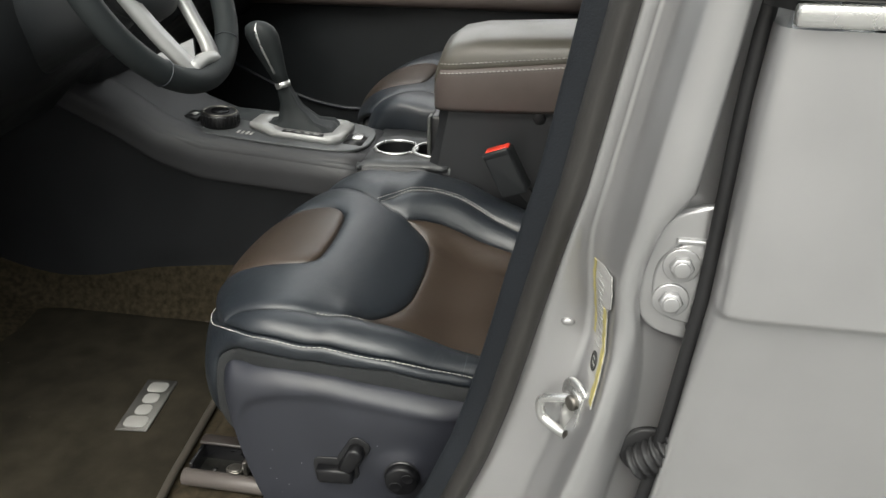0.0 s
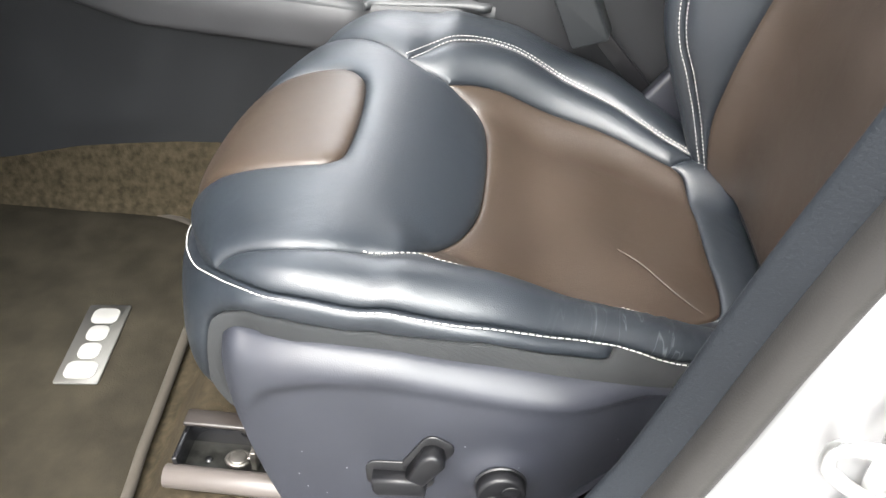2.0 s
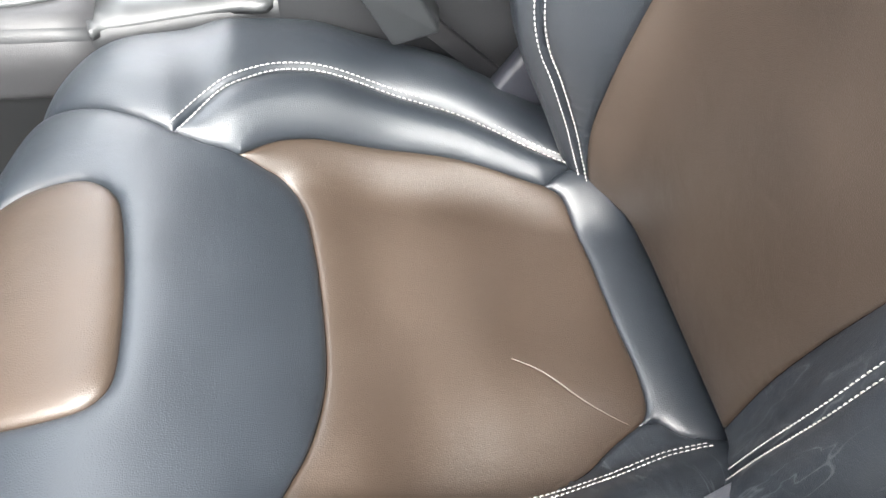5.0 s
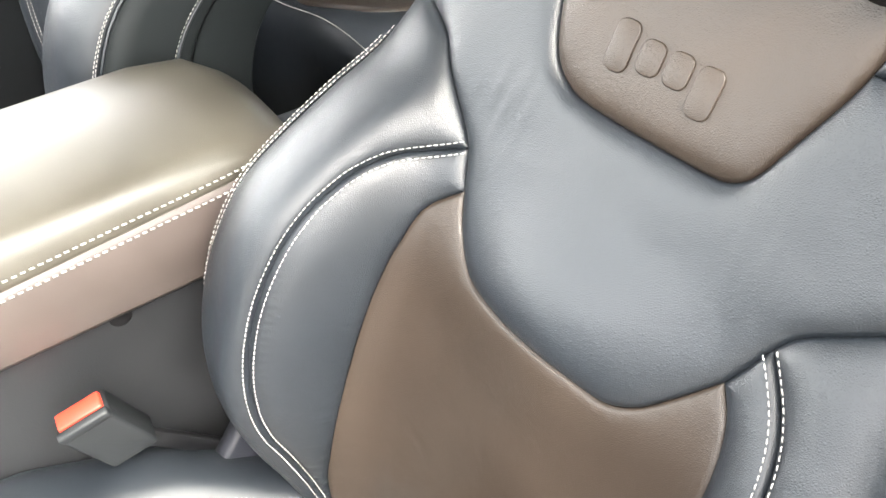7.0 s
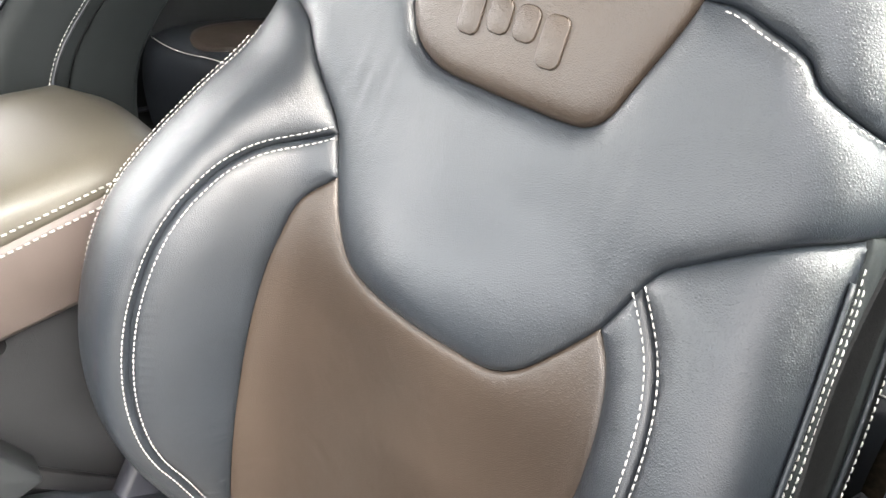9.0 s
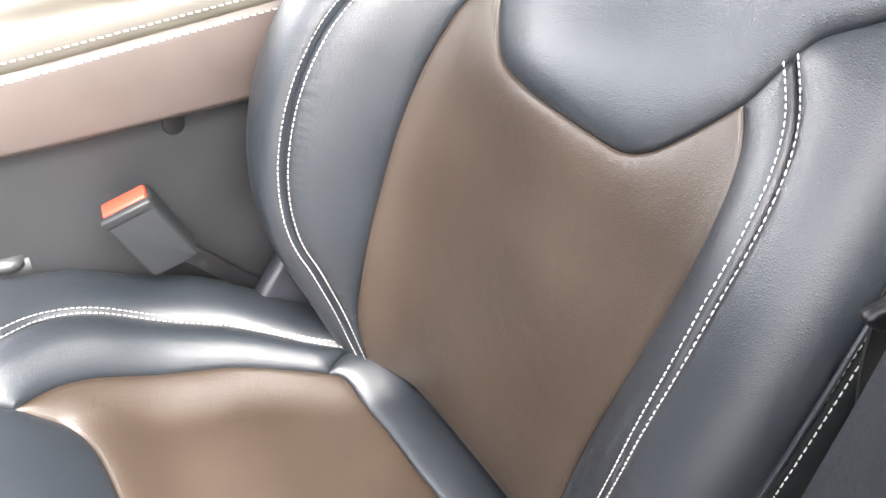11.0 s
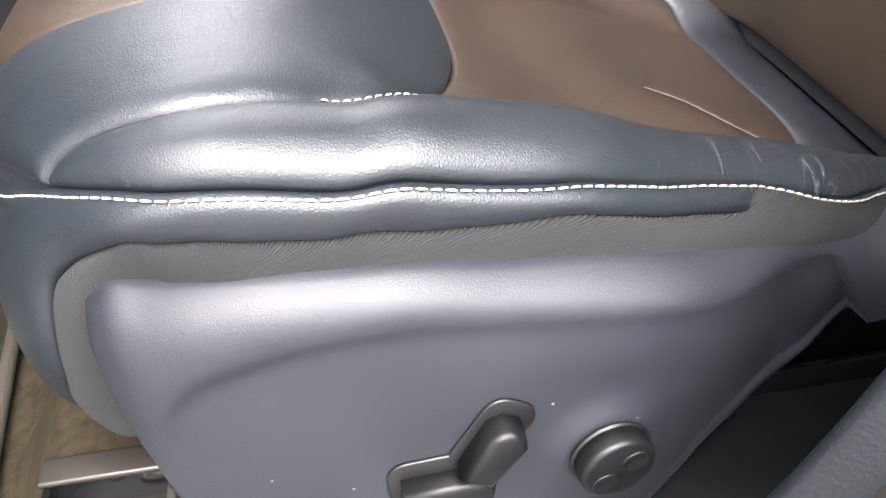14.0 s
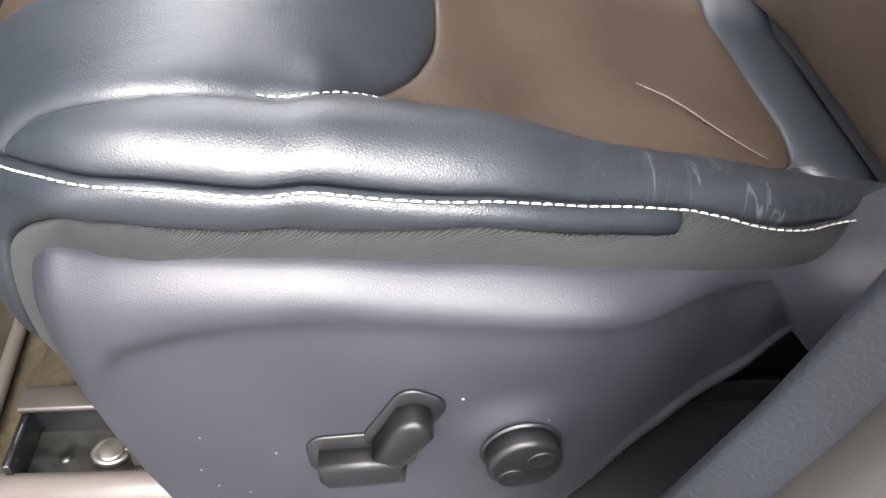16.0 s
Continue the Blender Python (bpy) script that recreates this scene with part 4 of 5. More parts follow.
driver_back = [c for c in driver.children if c.name.startswith("backrest")][0]
emblem_bars()
for k, w in ((0.0, -1.33), (0.0, -1.78), (0.0, 1.33), (0.0, 1.78)):
    line = seam((0.06, w * 0.98), (0.2, w), (0.4, w), (0.57, w))
    stitches("stitching", BACK, line, driver_back, lift=0.009)
    at, up = BACK.at(line[:, 0], line[:, 1]), BACK.normal(line[:, 0], line[:, 1])
    side = np.cross(up, np.gradient(at, axis=0))
    side /= np.linalg.norm(side, axis=1)[:, None]
    part("piping", tube(at + up * 0.006 + side * 0.005, 0.0018, 7), LEATHER, driver_back, "dark leather piping")

# ---- passenger seat: the same seat, mirrored ----
passenger = copy_thing(driver, Matrix.Translation((0.0, 3.09, 0.055)) @ Matrix.Diagonal((1, -1, 1, 1)))
passenger.name = "passenger_seat"
tagged(passenger, "dark blue-grey and brown leather passenger seat with white stitching", "car seat", "front seats")
hinge = Matrix.Translation((0.06, 0, 0.62))
for piece in passenger.children:
    if piece.name.startswith(("backrest", "headrest")):
        # set further back and more upright than the driver's
        piece.matrix_basis = Matrix.Translation((0.05, 0, 0)) @ hinge @ Matrix.Rotation(radians(-8), 4, "Y") @ hinge.inverted() @ piece.matrix_basis


# ---- floor ----
def structure(name, bm, mat, label, category, smooth=False):
    return tagged(part(name, bm, mat, None, smooth=smooth), label, category, kind="structure")


def sheet(xs, ys, z):
    """A ground sheet with heights from z(x, y)."""
    bm = bmesh.new()
    v = [[bm.verts.new((x, y, z(x, y))) for y in ys] for x in xs]
    for i in range(len(xs) - 1):
        for j in range(len(ys) - 1):
            bm.faces.new((v[i][j], v[i + 1][j], v[i + 1][j + 1], v[i][j + 1]))
    return bm


def floor_height(x, y):
    return 0.372 + 0.17 * step(y, 1.425, 1.50) - 0.17 * step(y, 1.61, 1.69) + 0.25 * step(-x, 1.05, 1.5) + 0.006 * math.sin(x * 9) * math.sin(y * 7) + 0.10 * step(x, -0.60, -0.52) + noise.noise((x * 14, y * 14, 0)) * 0.003


floor = structure("floor", sheet(np.linspace(-1.6, 2.2, 190), np.linspace(0.80, 2.42, 90), floor_height), CARPET, "brown-grey carpeted car floor", "floor", True)
# Black box over the carpet: paints in the shade between shield and sill.
sill_shade = structure("sill_shade_box", box(-0.33, 0.25, 0.80, 0.95, 0.38, 0.487, 0.012), BLACK, "black box beside the seat, standing in for shade", "sill trim", True)
# Unseen panel, added to stop light leaking into the footwell from the side.
footwell_block = structure("footwell_light_block", box(-1.66, -0.98, 0.73, 0.80, 0.28, 1.26, 0.01), DARK, "added unseen dark panel that keeps light out of the footwell", "side panel")
sill = structure("door_sill", box(-1.6, 0.0, 0.72, 0.81, 0.28, 0.42, 0.02), DARK, "dark plastic door sill trim", "door sill", True)


def mat_height(x, y):
    return 0.385 + 0.22 * max(0, -x - 1.1) ** 1.3


def floor_mat():
    mat = thing("floor_mat", (-0.9, 1.2, 0.38), "brown-grey carpet floor mat with a bound edge", "floor mat")
    out = spline([(-0.603, 0.88), (-0.610, 1.0), (-0.622, 1.15), (-0.635, 1.28), (-0.665, 1.39), (-0.74, 1.44), (-0.9, 1.447), (-1.15, 1.445), (-1.3, 1.42), (-1.33, 1.2), (-1.32, 0.95), (-1.2, 0.86), (-0.9, 0.85), (-0.66, 0.852)], 8, True)
    bm = bmesh.new()
    c = np.array((-0.95, 1.15))
    prev = None
    for f in (1.0, 0.985, 0.9, 0.75, 0.6, 0.4, 0.2, 0.05):
        row = []
        for q in out:
            x, y = c + (q - c) * f
            row.append(bm.verts.new((x, y, mat_height(x, y) + (0.004 + 0.0015 * noise.noise((x * 12, y * 12, 3)) if f < 1 else 0))))
        if prev:
            for i in range(len(row)):
                bm.faces.new((prev[i], prev[(i + 1) % len(row)], row[(i + 1) % len(row)], row[i]))
        prev = row
    bm.faces.new(prev)
    bmesh.ops.recalc_face_normals(bm, faces=bm.faces[:])
    part("carpet_top", bm, MAT, mat)
    part("binding", tube([(*q, mat_height(*q) + 0.001) for q in out], 0.007, 8, True), BINDING, mat, "stitched cloth binding")
    m = Matrix.Translation((-0.735, 1.145, 0.3905)) @ pose(0, 0, 0, 0, 0, 96)
    patch = part("patch", prism(rounded(0.148, 0.056, 0.003), 0.002, m), material("grey_patch", (0.085, 0.082, 0.076), 0.6, grain=0.3), mat, "grey rubber emblem patch")
    x = -0.066
    for wd, ht in ((0.030, 0.040), (0.029, 0.028), (0.029, 0.028), (0.030, 0.036)):
        part("bar", prism(rounded(wd, ht, 0.010), 0.0015, m @ Matrix.Translation((x + wd / 2, 0.0, 0.002)), 0.0005), material("pale_rubber", (0.24, 0.235, 0.225), 0.6), patch, "pale raised emblem bar")
        x += wd + 0.0045
    clip = part("clip", disc(0.016, 0.010, Matrix.Translation((-0.655, 1.335, 0.389)), 0.003), BLACK, mat, "black mat retaining clip")
    part("clip_slot", box(-0.665, -0.645, 1.333, 1.337, 0.398, 0.4005), WHITE, clip)
    return mat


floor_mat()


# ---- centre console ----
CY = 1.55


def console_section(x, y0, y1, zt, r):
    ym = (y0 + y1) / 2
    pts = [(y0 + 0.075, 0.38), (y0 + 0.045, 0.55), (y0 + 0.012, zt - 0.10), (y0, zt - 0.055), (y0 + 0.003, zt - 0.022), (y0 + r, zt), (ym, zt + 0.003), (y1 - r, zt), (y1 - 0.003, zt - 0.022), (y1, zt - 0.055), (y1 - 0.012, zt - 0.10), (y1 - 0.045, 0.55), (y1 - 0.075, 0.38)]
    return [(x, *q) for q in spline(pts, 5)]


def centre_console():
    con = thing("centre_console", (-0.5, CY, 0.45), "dark grey plastic centre console with a gear selector", "console")
    part("body", loft([console_section(*r) for r in ((-1.35, 1.39, 1.71, 1.02, 0.05), (-1.15, 1.40, 1.70, 0.98, 0.05), (-1.0, 1.405, 1.695, 0.93, 0.05), (-0.88, 1.415, 1.685, 0.865, 0.04), (-0.80, 1.42, 1.68, 0.815, 0.03), (-0.72, 1.425, 1.675, 0.787, 0.024), (-0.6, 1.43, 1.67, 0.776, 0.022), (-0.45, 1.43, 1.67, 0.764, 0.02), (-0.412, 1.431, 1.669, 0.760, 0.02), (-0.404, 1.431, 1.669, 0.70, 0.02), (-0.24, 1.435, 1.665, 0.70, 0.02))]), CONSOLE, con)
    strip = []
    for x, y0, zt, r in ((-1.12, 1.402, 0.972, 0.05), (-1.0, 1.405, 0.93, 0.05), (-0.88, 1.415, 0.865, 0.04), (-0.80, 1.42, 0.815, 0.03), (-0.72, 1.425, 0.787, 0.024), (-0.6, 1.43, 0.776, 0.022), (-0.45, 1.43, 0.764, 0.02), (-0.412, 1.431, 0.760, 0.02)):
        strip.append([(x, *q) for q in spline([(y0 + 0.008, zt - 0.074), (y0 - 0.002, zt - 0.070), (y0 - 0.0035, zt - 0.055), (y0, zt - 0.022), (y0 + r, zt + 0.004), (y0 + r + 0.03, zt + 0.006), (y0 + r + 0.03, zt)], 4)])
    part("upper_trim", loft(strip), material("console_trim", (0.027, 0.027, 0.029), 0.5, grain=0.4, grain_scale=900), con, "grey grained upper trim")
    # trim plate round the selector
    plate_out = spline([(-0.80, CY - 0.075), (-0.72, CY - 0.088), (-0.6, CY - 0.092), (-0.47, CY - 0.085), (-0.425, CY - 0.055), (-0.415, CY), (-0.425, CY + 0.055), (-0.47, CY + 0.085), (-0.6, CY + 0.092), (-0.72, CY + 0.088), (-0.80, CY + 0.075)], 6, True)
    tilt = Matrix.Translation((-0.6, CY, 0.781)) @ Matrix.Rotation(radians(4.5), 4, "Y") @ Matrix.Translation((0.6, -CY, 0))
    top = part("trim_plate", prism([tuple(q) for q in plate_out], 0.006, tilt, 0.002), material("trim_grey", (0.055, 0.058, 0.06), 0.38), con, "smooth dark grey trim plate")
    bez = [(-0.655, CY + 0.03), (-0.655, CY - 0.03), (-0.60, CY - 0.062), (-0.485, CY - 0.062), (-0.465, CY - 0.045), (-0.465, CY + 0.045), (-0.485, CY + 0.062), (-0.60, CY + 0.062)]
    outer = np.concatenate([spline([bez[i - 1], bez[i], bez[(i + 1) % 8]], 2)[2:3] for i in range(8)])
    ctr = np.array((-0.555, CY))
    inner = [tuple(ctr + (np.array(q) - ctr) * (0.72, 0.70) + (0, 0.009)) for q in bez]
    shift_bezel = part("selector_bezel", plate([tuple(q) for q in outer], [inner], 0.006, 0.017, tilt), SILVER, con, "satin silver selector surround")
    part("gate_label", box(-0.58, -0.50, CY - 0.056, CY - 0.042, 0.0172, 0.0182, 0, tilt), BLACK, shift_bezel, "black gear position strip")
    for k in range(4):
        part("mark", box(-0.573 + 0.018 * k, -0.563 + 0.018 * k, CY - 0.052, CY - 0.046, 0.0183, 0.0187, 0, tilt), WHITE, shift_bezel, "pale gear mark")
    # leather boot and lever
    base = [tilt @ Vector((*q, 0.012)) for q in spline(inner, 5, True)]
    rings = [base]
    for f, px, pz, r in ((0.2, -0.558, 0.797, 0.86), (0.4, -0.564, 0.803, 0.55), (0.65, -0.577, 0.832, 0.29), (0.9, -0.587, 0.86, 0.21), (1.0, -0.590, 0.872, 0.19)):
        c = Vector((px, CY, pz))
        rings.append([c + Vector(((p.x + 0.555) * r, (p.y - CY) * r, 0)) + Vector((0, 0, 0.004 * math.sin(i * 1.7))) * (1 - f) for i, p in enumerate(base)])
    part("boot", loft(rings, True, False), VINYL, con, "dark leather selector boot")
    part("collar", tube([(-0.589, CY, 0.868), (-0.592, CY, 0.878)], 0.015, 16), CHROME, con, "silver lever collar")
    prof = [(0.0, 0.013, 0.0), (0.02, 0.016, 0.003), (0.045, 0.021, 0.006), (0.07, 0.026, 0.009), (0.09, 0.028, 0.010), (0.105, 0.024, 0.010), (0.113, 0.014, 0.009), (0.116, 0.003, 0.009)]
    rings = [[(-0.592 - 0.25 * h - d + r * 1.15 * math.cos(a), CY + r * 0.85 * math.sin(a), 0.876 + h) for a in np.linspace(0, 2 * math.pi, 20, endpoint=False)] for h, r, d in prof]
    lever = part("selector_knob", loft(rings), VINYL, con, "black leather selector knob")
    part("knob_trim", tube([(-0.592 - 0.25 * h - d + 0.0, CY - r * 0.86, 0.876 + h) for h, r, d in prof[1:7]], 0.0022, 6), CHROME, lever, "thin silver trim line")
    # drive mode dial with its button, marks and brake switch
    dm = tilt @ Matrix.Translation((-0.715, CY - 0.03, 0.006))
    dial = part("mode_dial", disc(0.036, 0.026, dm, 0.005), BLACK, con, "black rotary drive mode dial")
    part("dial_ring", tube([dm @ Vector((0.0315 * math.cos(a), 0.0315 * math.sin(a), 0.0255)) for a in np.linspace(0, 2 * math.pi, 48, endpoint=False)], 0.0020, 8, True), STEEL, dial, "thin metal dial ring")
    part("dial_button", disc(0.018, 0.003, dm @ Matrix.Translation((0, 0, 0.026)), 0.001), GLOSS, dial)
    for k in range(4):
        part("mode_mark", box(-0.668 + 0.009 * k, -0.663 + 0.009 * k, CY - 0.068, CY - 0.052, 0.0062, 0.0068, 0, tilt), WHITE, con, "pale drive mode mark")
    part("mode_button", box(-0.785, -0.755, CY - 0.045, CY + 0.0, 0.004, 0.018, 0.003, tilt), BLACK2, con, "black mode button")
    part("button_mark", box(-0.775, -0.765, CY - 0.03, CY - 0.015, 0.018, 0.0185, 0, tilt), WHITE, con)
    part("tray", box(-0.80, -0.665, CY + 0.012, CY + 0.082, 0.0055, 0.0075, 0.001, tilt), VINYL, con, "black storage tray")
    for k in range(28):
        a = 2 * math.pi * k / 28
        part("knurl", box(-0.0012, 0.0012, -0.0016, 0.0016, 0.004, 0.022, 0.0005, dm @ Matrix.Rotation(a, 4, "Z") @ Matrix.Translation((0.0362, 0, 0))), BLACK, dial)
    sw = part("brake_switch", box(-0.452, -0.432, CY - 0.022, CY + 0.006, 0.006, 0.013, 0.002, tilt), CHROME, con, "silver parking brake switch")
    part("switch_well", box(-0.462, -0.426, CY - 0.045, CY + 0.012, 0.0055, 0.0072, 0, tilt), BLACK, con)
    # cup holders behind the selector
    hole = [circle(-0.365, CY - 0.01, 0.040), circle(-0.288, CY - 0.01, 0.042)]
    part("cup_plate", plate([tuple(q) for q in spline([(-0.418, CY - 0.104), (-0.40, CY - 0.112), (-0.35, CY - 0.108), (-0.29, CY - 0.101), (-0.25, CY - 0.097), (-0.238, CY), (-0.24, CY + 0.10), (-0.26, CY + 0.110), (-0.35, CY + 0.110), (-0.40, CY + 0.105), (-0.418, CY + 0.09)], 5, True)], hole, 0.752, 0.762), material("cup_grey", (0.036, 0.038, 0.040), 0.42), con, "grey cup holder surround")
    skirt = spline([(-0.416, CY - 0.118), (-0.38, CY - 0.115), (-0.33, CY - 0.109), (-0.28, CY - 0.102), (-0.245, CY - 0.098)], 5)
    part("cup_skirt", loft([[(x, y + 0.012, 0.7605), (x, y + 0.003, 0.757), (x, y, 0.745), (x, y + 0.004, 0.70), (x, y + 0.012, 0.62), (x, y + 0.03, 0.50)] for x, y in skirt], closed=False), CONSOLE, con, "dark side below the cup holders")
    for x, r in ((-0.365, 0.040), (-0.288, 0.042)):
        rings = [[(x + rr * math.cos(a), CY - 0.01 + rr * math.sin(a), z) for a in np.linspace(0, 2 * math.pi, 36, endpoint=False)] for rr, z in ((r, 0.760), (r - 0.004, 0.70), (r - 0.006, 0.685), (0.002, 0.684))]
        cup = part("cup_holder", loft(rings, True, False), BLACK, con, "black cup holder well")
        part("cup_ring", tube([(x + (r + 0.001) * math.cos(a), CY - 0.01 + (r + 0.001) * math.sin(a), 0.763) for a in np.linspace(0, 2 * math.pi, 48, endpoint=False)], 0.003, 8, True), CHROME, cup, "bright cup holder ring")
    part("pocket", box(-0.286, -0.262, CY - 0.078, CY - 0.012, 0.776, 0.85, 0.006), BLACK, con, "black device pocket")
    part("pocket_flap", box(-0.293, -0.286, CY - 0.072, CY - 0.040, 0.772, 0.845, 0.003), material("pocket_grey", (0.07, 0.072, 0.07), 0.5), con, "grey pocket flap")
    return con


console = centre_console()


def armrest():
    unit = thing("armrest_box", (-0.05, CY, 0.5), "grey storage box with a brown padded armrest lid", "armrest")
    rows = []
    for x, i in ((-0.268, 0.02), (-0.25, 0.004), (-0.2, 0), (0.3, 0), (0.34, 0.01)):
        zt = 0.866 + 0.03 * (x + 0.2)
        rows.append([(x - 0.25 * max(0, 0.8 - z) * (1 if x < -0.24 else 0), y, z) for y, z in ((CY - 0.108 + i, 0.4), (CY - 0.096 + i, 0.6), (CY - 0.096 + i, zt - 0.004), (CY - 0.0955 + i, zt), (CY + 0.112 - i, zt), (CY + 0.115 - i, zt - 0.004), (CY + 0.115 - i, 0.6), (CY + 0.113 - i, 0.4))])
    bin_ = part("storage_bin", loft(rows), CONSOLE, unit, smooth=False)
    part("latch", disc(0.011, 0.003, Matrix.Translation((-0.088, CY - 0.0955, 0.862)) @ pose(0, 0, 0, 90, 0, 0), 0.001, 24), BLACK, bin_, "black thumb latch")
    lower, upper = [], []
    seam_pts = []
    for x, zt, i in ((-0.276, 0.905, 0.035), (-0.274, 0.945, 0.018), (-0.262, 0.975, 0.008), (-0.24, 0.990, 0.002), (-0.2, 0.998, 0), (-0.05, 1.006, 0), (0.03, 1.010, 0), (0.085, 1.006, 0.004), (0.115, 0.99, 0.018), (0.13, 0.955, 0.035)):
        zb = 0.871 + 0.03 * (x + 0.2)
        zs = min(zt - 0.012, 0.944 + 0.1 * (x + 0.243)) if i < 0.01 else zb + (zt - zb) * 0.62
        a, b = CY - 0.117 + i, CY + 0.117 - i
        lower.append([(x, *q) for q in ((a + 0.006, zb), (a + 0.001, zb + 0.008), (a, zs - 0.012), (a + 0.002, zs), (b - 0.002, zs), (b, zs - 0.012), (b - 0.001, zb + 0.008), (b - 0.006, zb))])
        upper.append([(x, *q) for q in spline([(a + 0.0035, zs - 0.002), (a + 0.001, zs + 0.006), (a + 0.010, zt - 0.016), (a + 0.035, zt - 0.004), (CY, zt + 0.003), (b - 0.035, zt - 0.004), (b - 0.010, zt - 0.016), (b - 0.001, zs + 0.006), (b - 0.0035, zs - 0.002)], 4)])
        seam_pts.append((x, a, b, zs))
    lid = part("lid_pad", loft(upper), ARMTOP, unit, "padded olive-brown vinyl armrest top")
    part("lid_side", loft(lower), ARMSIDE, unit, "rosy brown vinyl lid side", smooth=True)
    for side in (1, 2):
        for dz in (-0.006, 0.010):
            pts = spline([(p[0], p[side] + (0.001 if side == 1 else -0.001) * (1 if dz < 0 else -0.5) * (-1), p[3] + dz) for p in seam_pts[2:8]], 30)
            s = np.r_[0, np.cumsum(np.linalg.norm(np.diff(pts, axis=0), axis=1))]
            bm = bmesh.new()
            k = 0.0
            while k + 0.006 < s[-1]:
                p0, p1 = (np.array([np.interp(k + e, s, pts[:, c]) for c in range(3)]) for e in (0, 0.006))
                add_box(bm, p0[0], p0[0] + (p1[0] - p0[0]) * 0.72, p0[1] - 0.0008, p0[1] + 0.0008, p0[2] - 0.0006, p0[2] + 0.0006)
                k += 0.0072
            part("stitching", bm, THREAD, lid, "pale contrast stitching")
    return unit


armrest()


def seatbelt_buckle(m):
    b = thing("seatbelt_buckle", (-0.13, 1.405, 0.7), "black seat belt buckle with a red release button", "seat belt buckle")
    part("housing", prism(rounded(0.050, 0.086, 0.005), 0.028, m @ Matrix.Translation((0, 0, -0.014)), 0.003), DARK, b)
    part("lip", box(-0.025, 0.025, 0.036, 0.047, 0.006, 0.0145, 0.002, m), DARK, b, "dark latch lip")
    part("button", box(-0.022, 0.022, 0.034, 0.047, -0.0125, 0.005, 0.002, m), RED, b, "red release button")
    part("stalk", box(-0.011, 0.011, -0.15, -0.046, -0.003, 0.003, 0.001, m @ Matrix.Rotation(radians(18), 4, "Z")), BLACK, b, "black buckle strap")
    return b


axis = Vector((-0.42, -0.12, 0.90)).normalized()
front = Vector((-0.25, -0.95, 0.0))
front = (front - axis * front.dot(axis)).normalized()
seatbelt_buckle(Matrix.Translation((-0.137, 1.41, 0.777)) @ Matrix((axis.cross(front), axis, front)).transposed().to_4x4())
gusset = thing("hinge_cover", (0.02, 1.40, 0.6), "grey plastic seat hinge cover beside the backrest", "hinge cover")
part("cover", prism([(-0.09, 0.60), (-0.055, 0.66), (0.0, 0.735), (0.03, 0.745), (0.06, 0.70), (0.06, 0.60)], 0.02, Matrix.Translation((0, 1.41, 0)) @ pose(0, 0, 0, 90, 0, 0), 0.006), PLASTIC, gusset)


# ---- steering wheel, dashboard ----
def steering_wheel():
    w = thing("steering_wheel", (-0.6, 1.14, 1.0), "dark leather steering wheel with silver spoke trim", "steering wheel")
    m = Matrix.Translation((-0.615, 1.135, 1.150)) @ Matrix.Rotation(radians(-25), 4, "Y") @ Matrix.Rotation(radians(90), 4, "Y")
    # local x points down, y across the car, z towards the driver
    rim = lambda a: m @ Vector((0.176 * math.cos(a), 0.176 * math.sin(a), 0))
    part("rim", tube([rim(a) for a in np.linspace(0, 2 * math.pi, 96, endpoint=False)], 0.0175, 14, True), VINYL, w, "dark leather rim")
    for a in (0.62, -0.62, 2.4, -2.4):
        part("rim_seam", tube([rim(a) + (m.to_3x3() @ Vector((math.cos(a) * 0.0182 * math.cos(t), math.sin(a) * 0.0182 * math.cos(t), 0.0182 * math.sin(t)))) for t in np.linspace(0, 2 * math.pi, 20, endpoint=False)], 0.0008, 5, True), PLASTIC, w)
    part("hub", loft([[m @ Vector((r * math.cos(a) * (1.05 if math.cos(a) > 0 else 0.85), r * 1.15 * math.sin(a), z)) for a in np.linspace(0, 2 * math.pi, 40, endpoint=False)] for r, z in ((0.06, -0.055), (0.078, -0.03), (0.076, -0.01), (0.06, 0.003), (0.02, 0.008))]), DARK, w, "dark airbag hub")
    # two lower spokes joined in a silver U, and side spokes
    for s in (-1, 1):
        spoke = spline([(0.03, s * 0.07, -0.012), (0.085, s * 0.058, -0.006), (0.135, s * 0.044, 0.002), (0.160, s * 0.028, 0.004)], 6)
        part("spoke", loft([[m @ Vector((p[0] + dx, p[1] + s * dy, p[2] + dz)) for dx, dy, dz in ((-0.006, -0.011, 0.004), (0.006, 0.011, 0.004), (0.006, 0.011, -0.008), (-0.006, -0.011, -0.008))] for p in spoke]), SILVER, w, "satin silver spoke trim")
        part("side_spoke", loft([[m @ Vector((x + h * k, s * y, z)) for k, z in ((-1, -0.002), (1, -0.002), (1, -0.018), (-1, -0.018))] for y, x, h in ((0.07, 0.0, 0.03), (0.12, 0.0, 0.024), (0.168, 0.0, 0.022))]), DARK, w)
        part("button_pad", prism(rounded(0.045, 0.03, 0.008), 0.006, m @ Matrix.Translation((0.0, s * 0.115, -0.002)) @ pose(0, 0, 0, 0, 0, 90), 0.002), GLOSS, w, "gloss black button pad")
    part("spoke_bridge", tube([m @ Vector((0.156 - 0.004 * math.cos(t * 1.57), 0.036 * t, 0.004)) for t in np.linspace(-1, 1, 14)], 0.010, 10), SILVER, w, "satin silver lower bridge")
    part("column", loft([[m @ Vector((r * math.cos(a), r * math.sin(a), z)) for a in np.linspace(0, 2 * math.pi, 30, endpoint=False)] for r, z in ((0.062, -0.05), (0.072, -0.08), (0.078, -0.25))]), DARK, w, "dark column shroud")
    return w


steering_wheel()


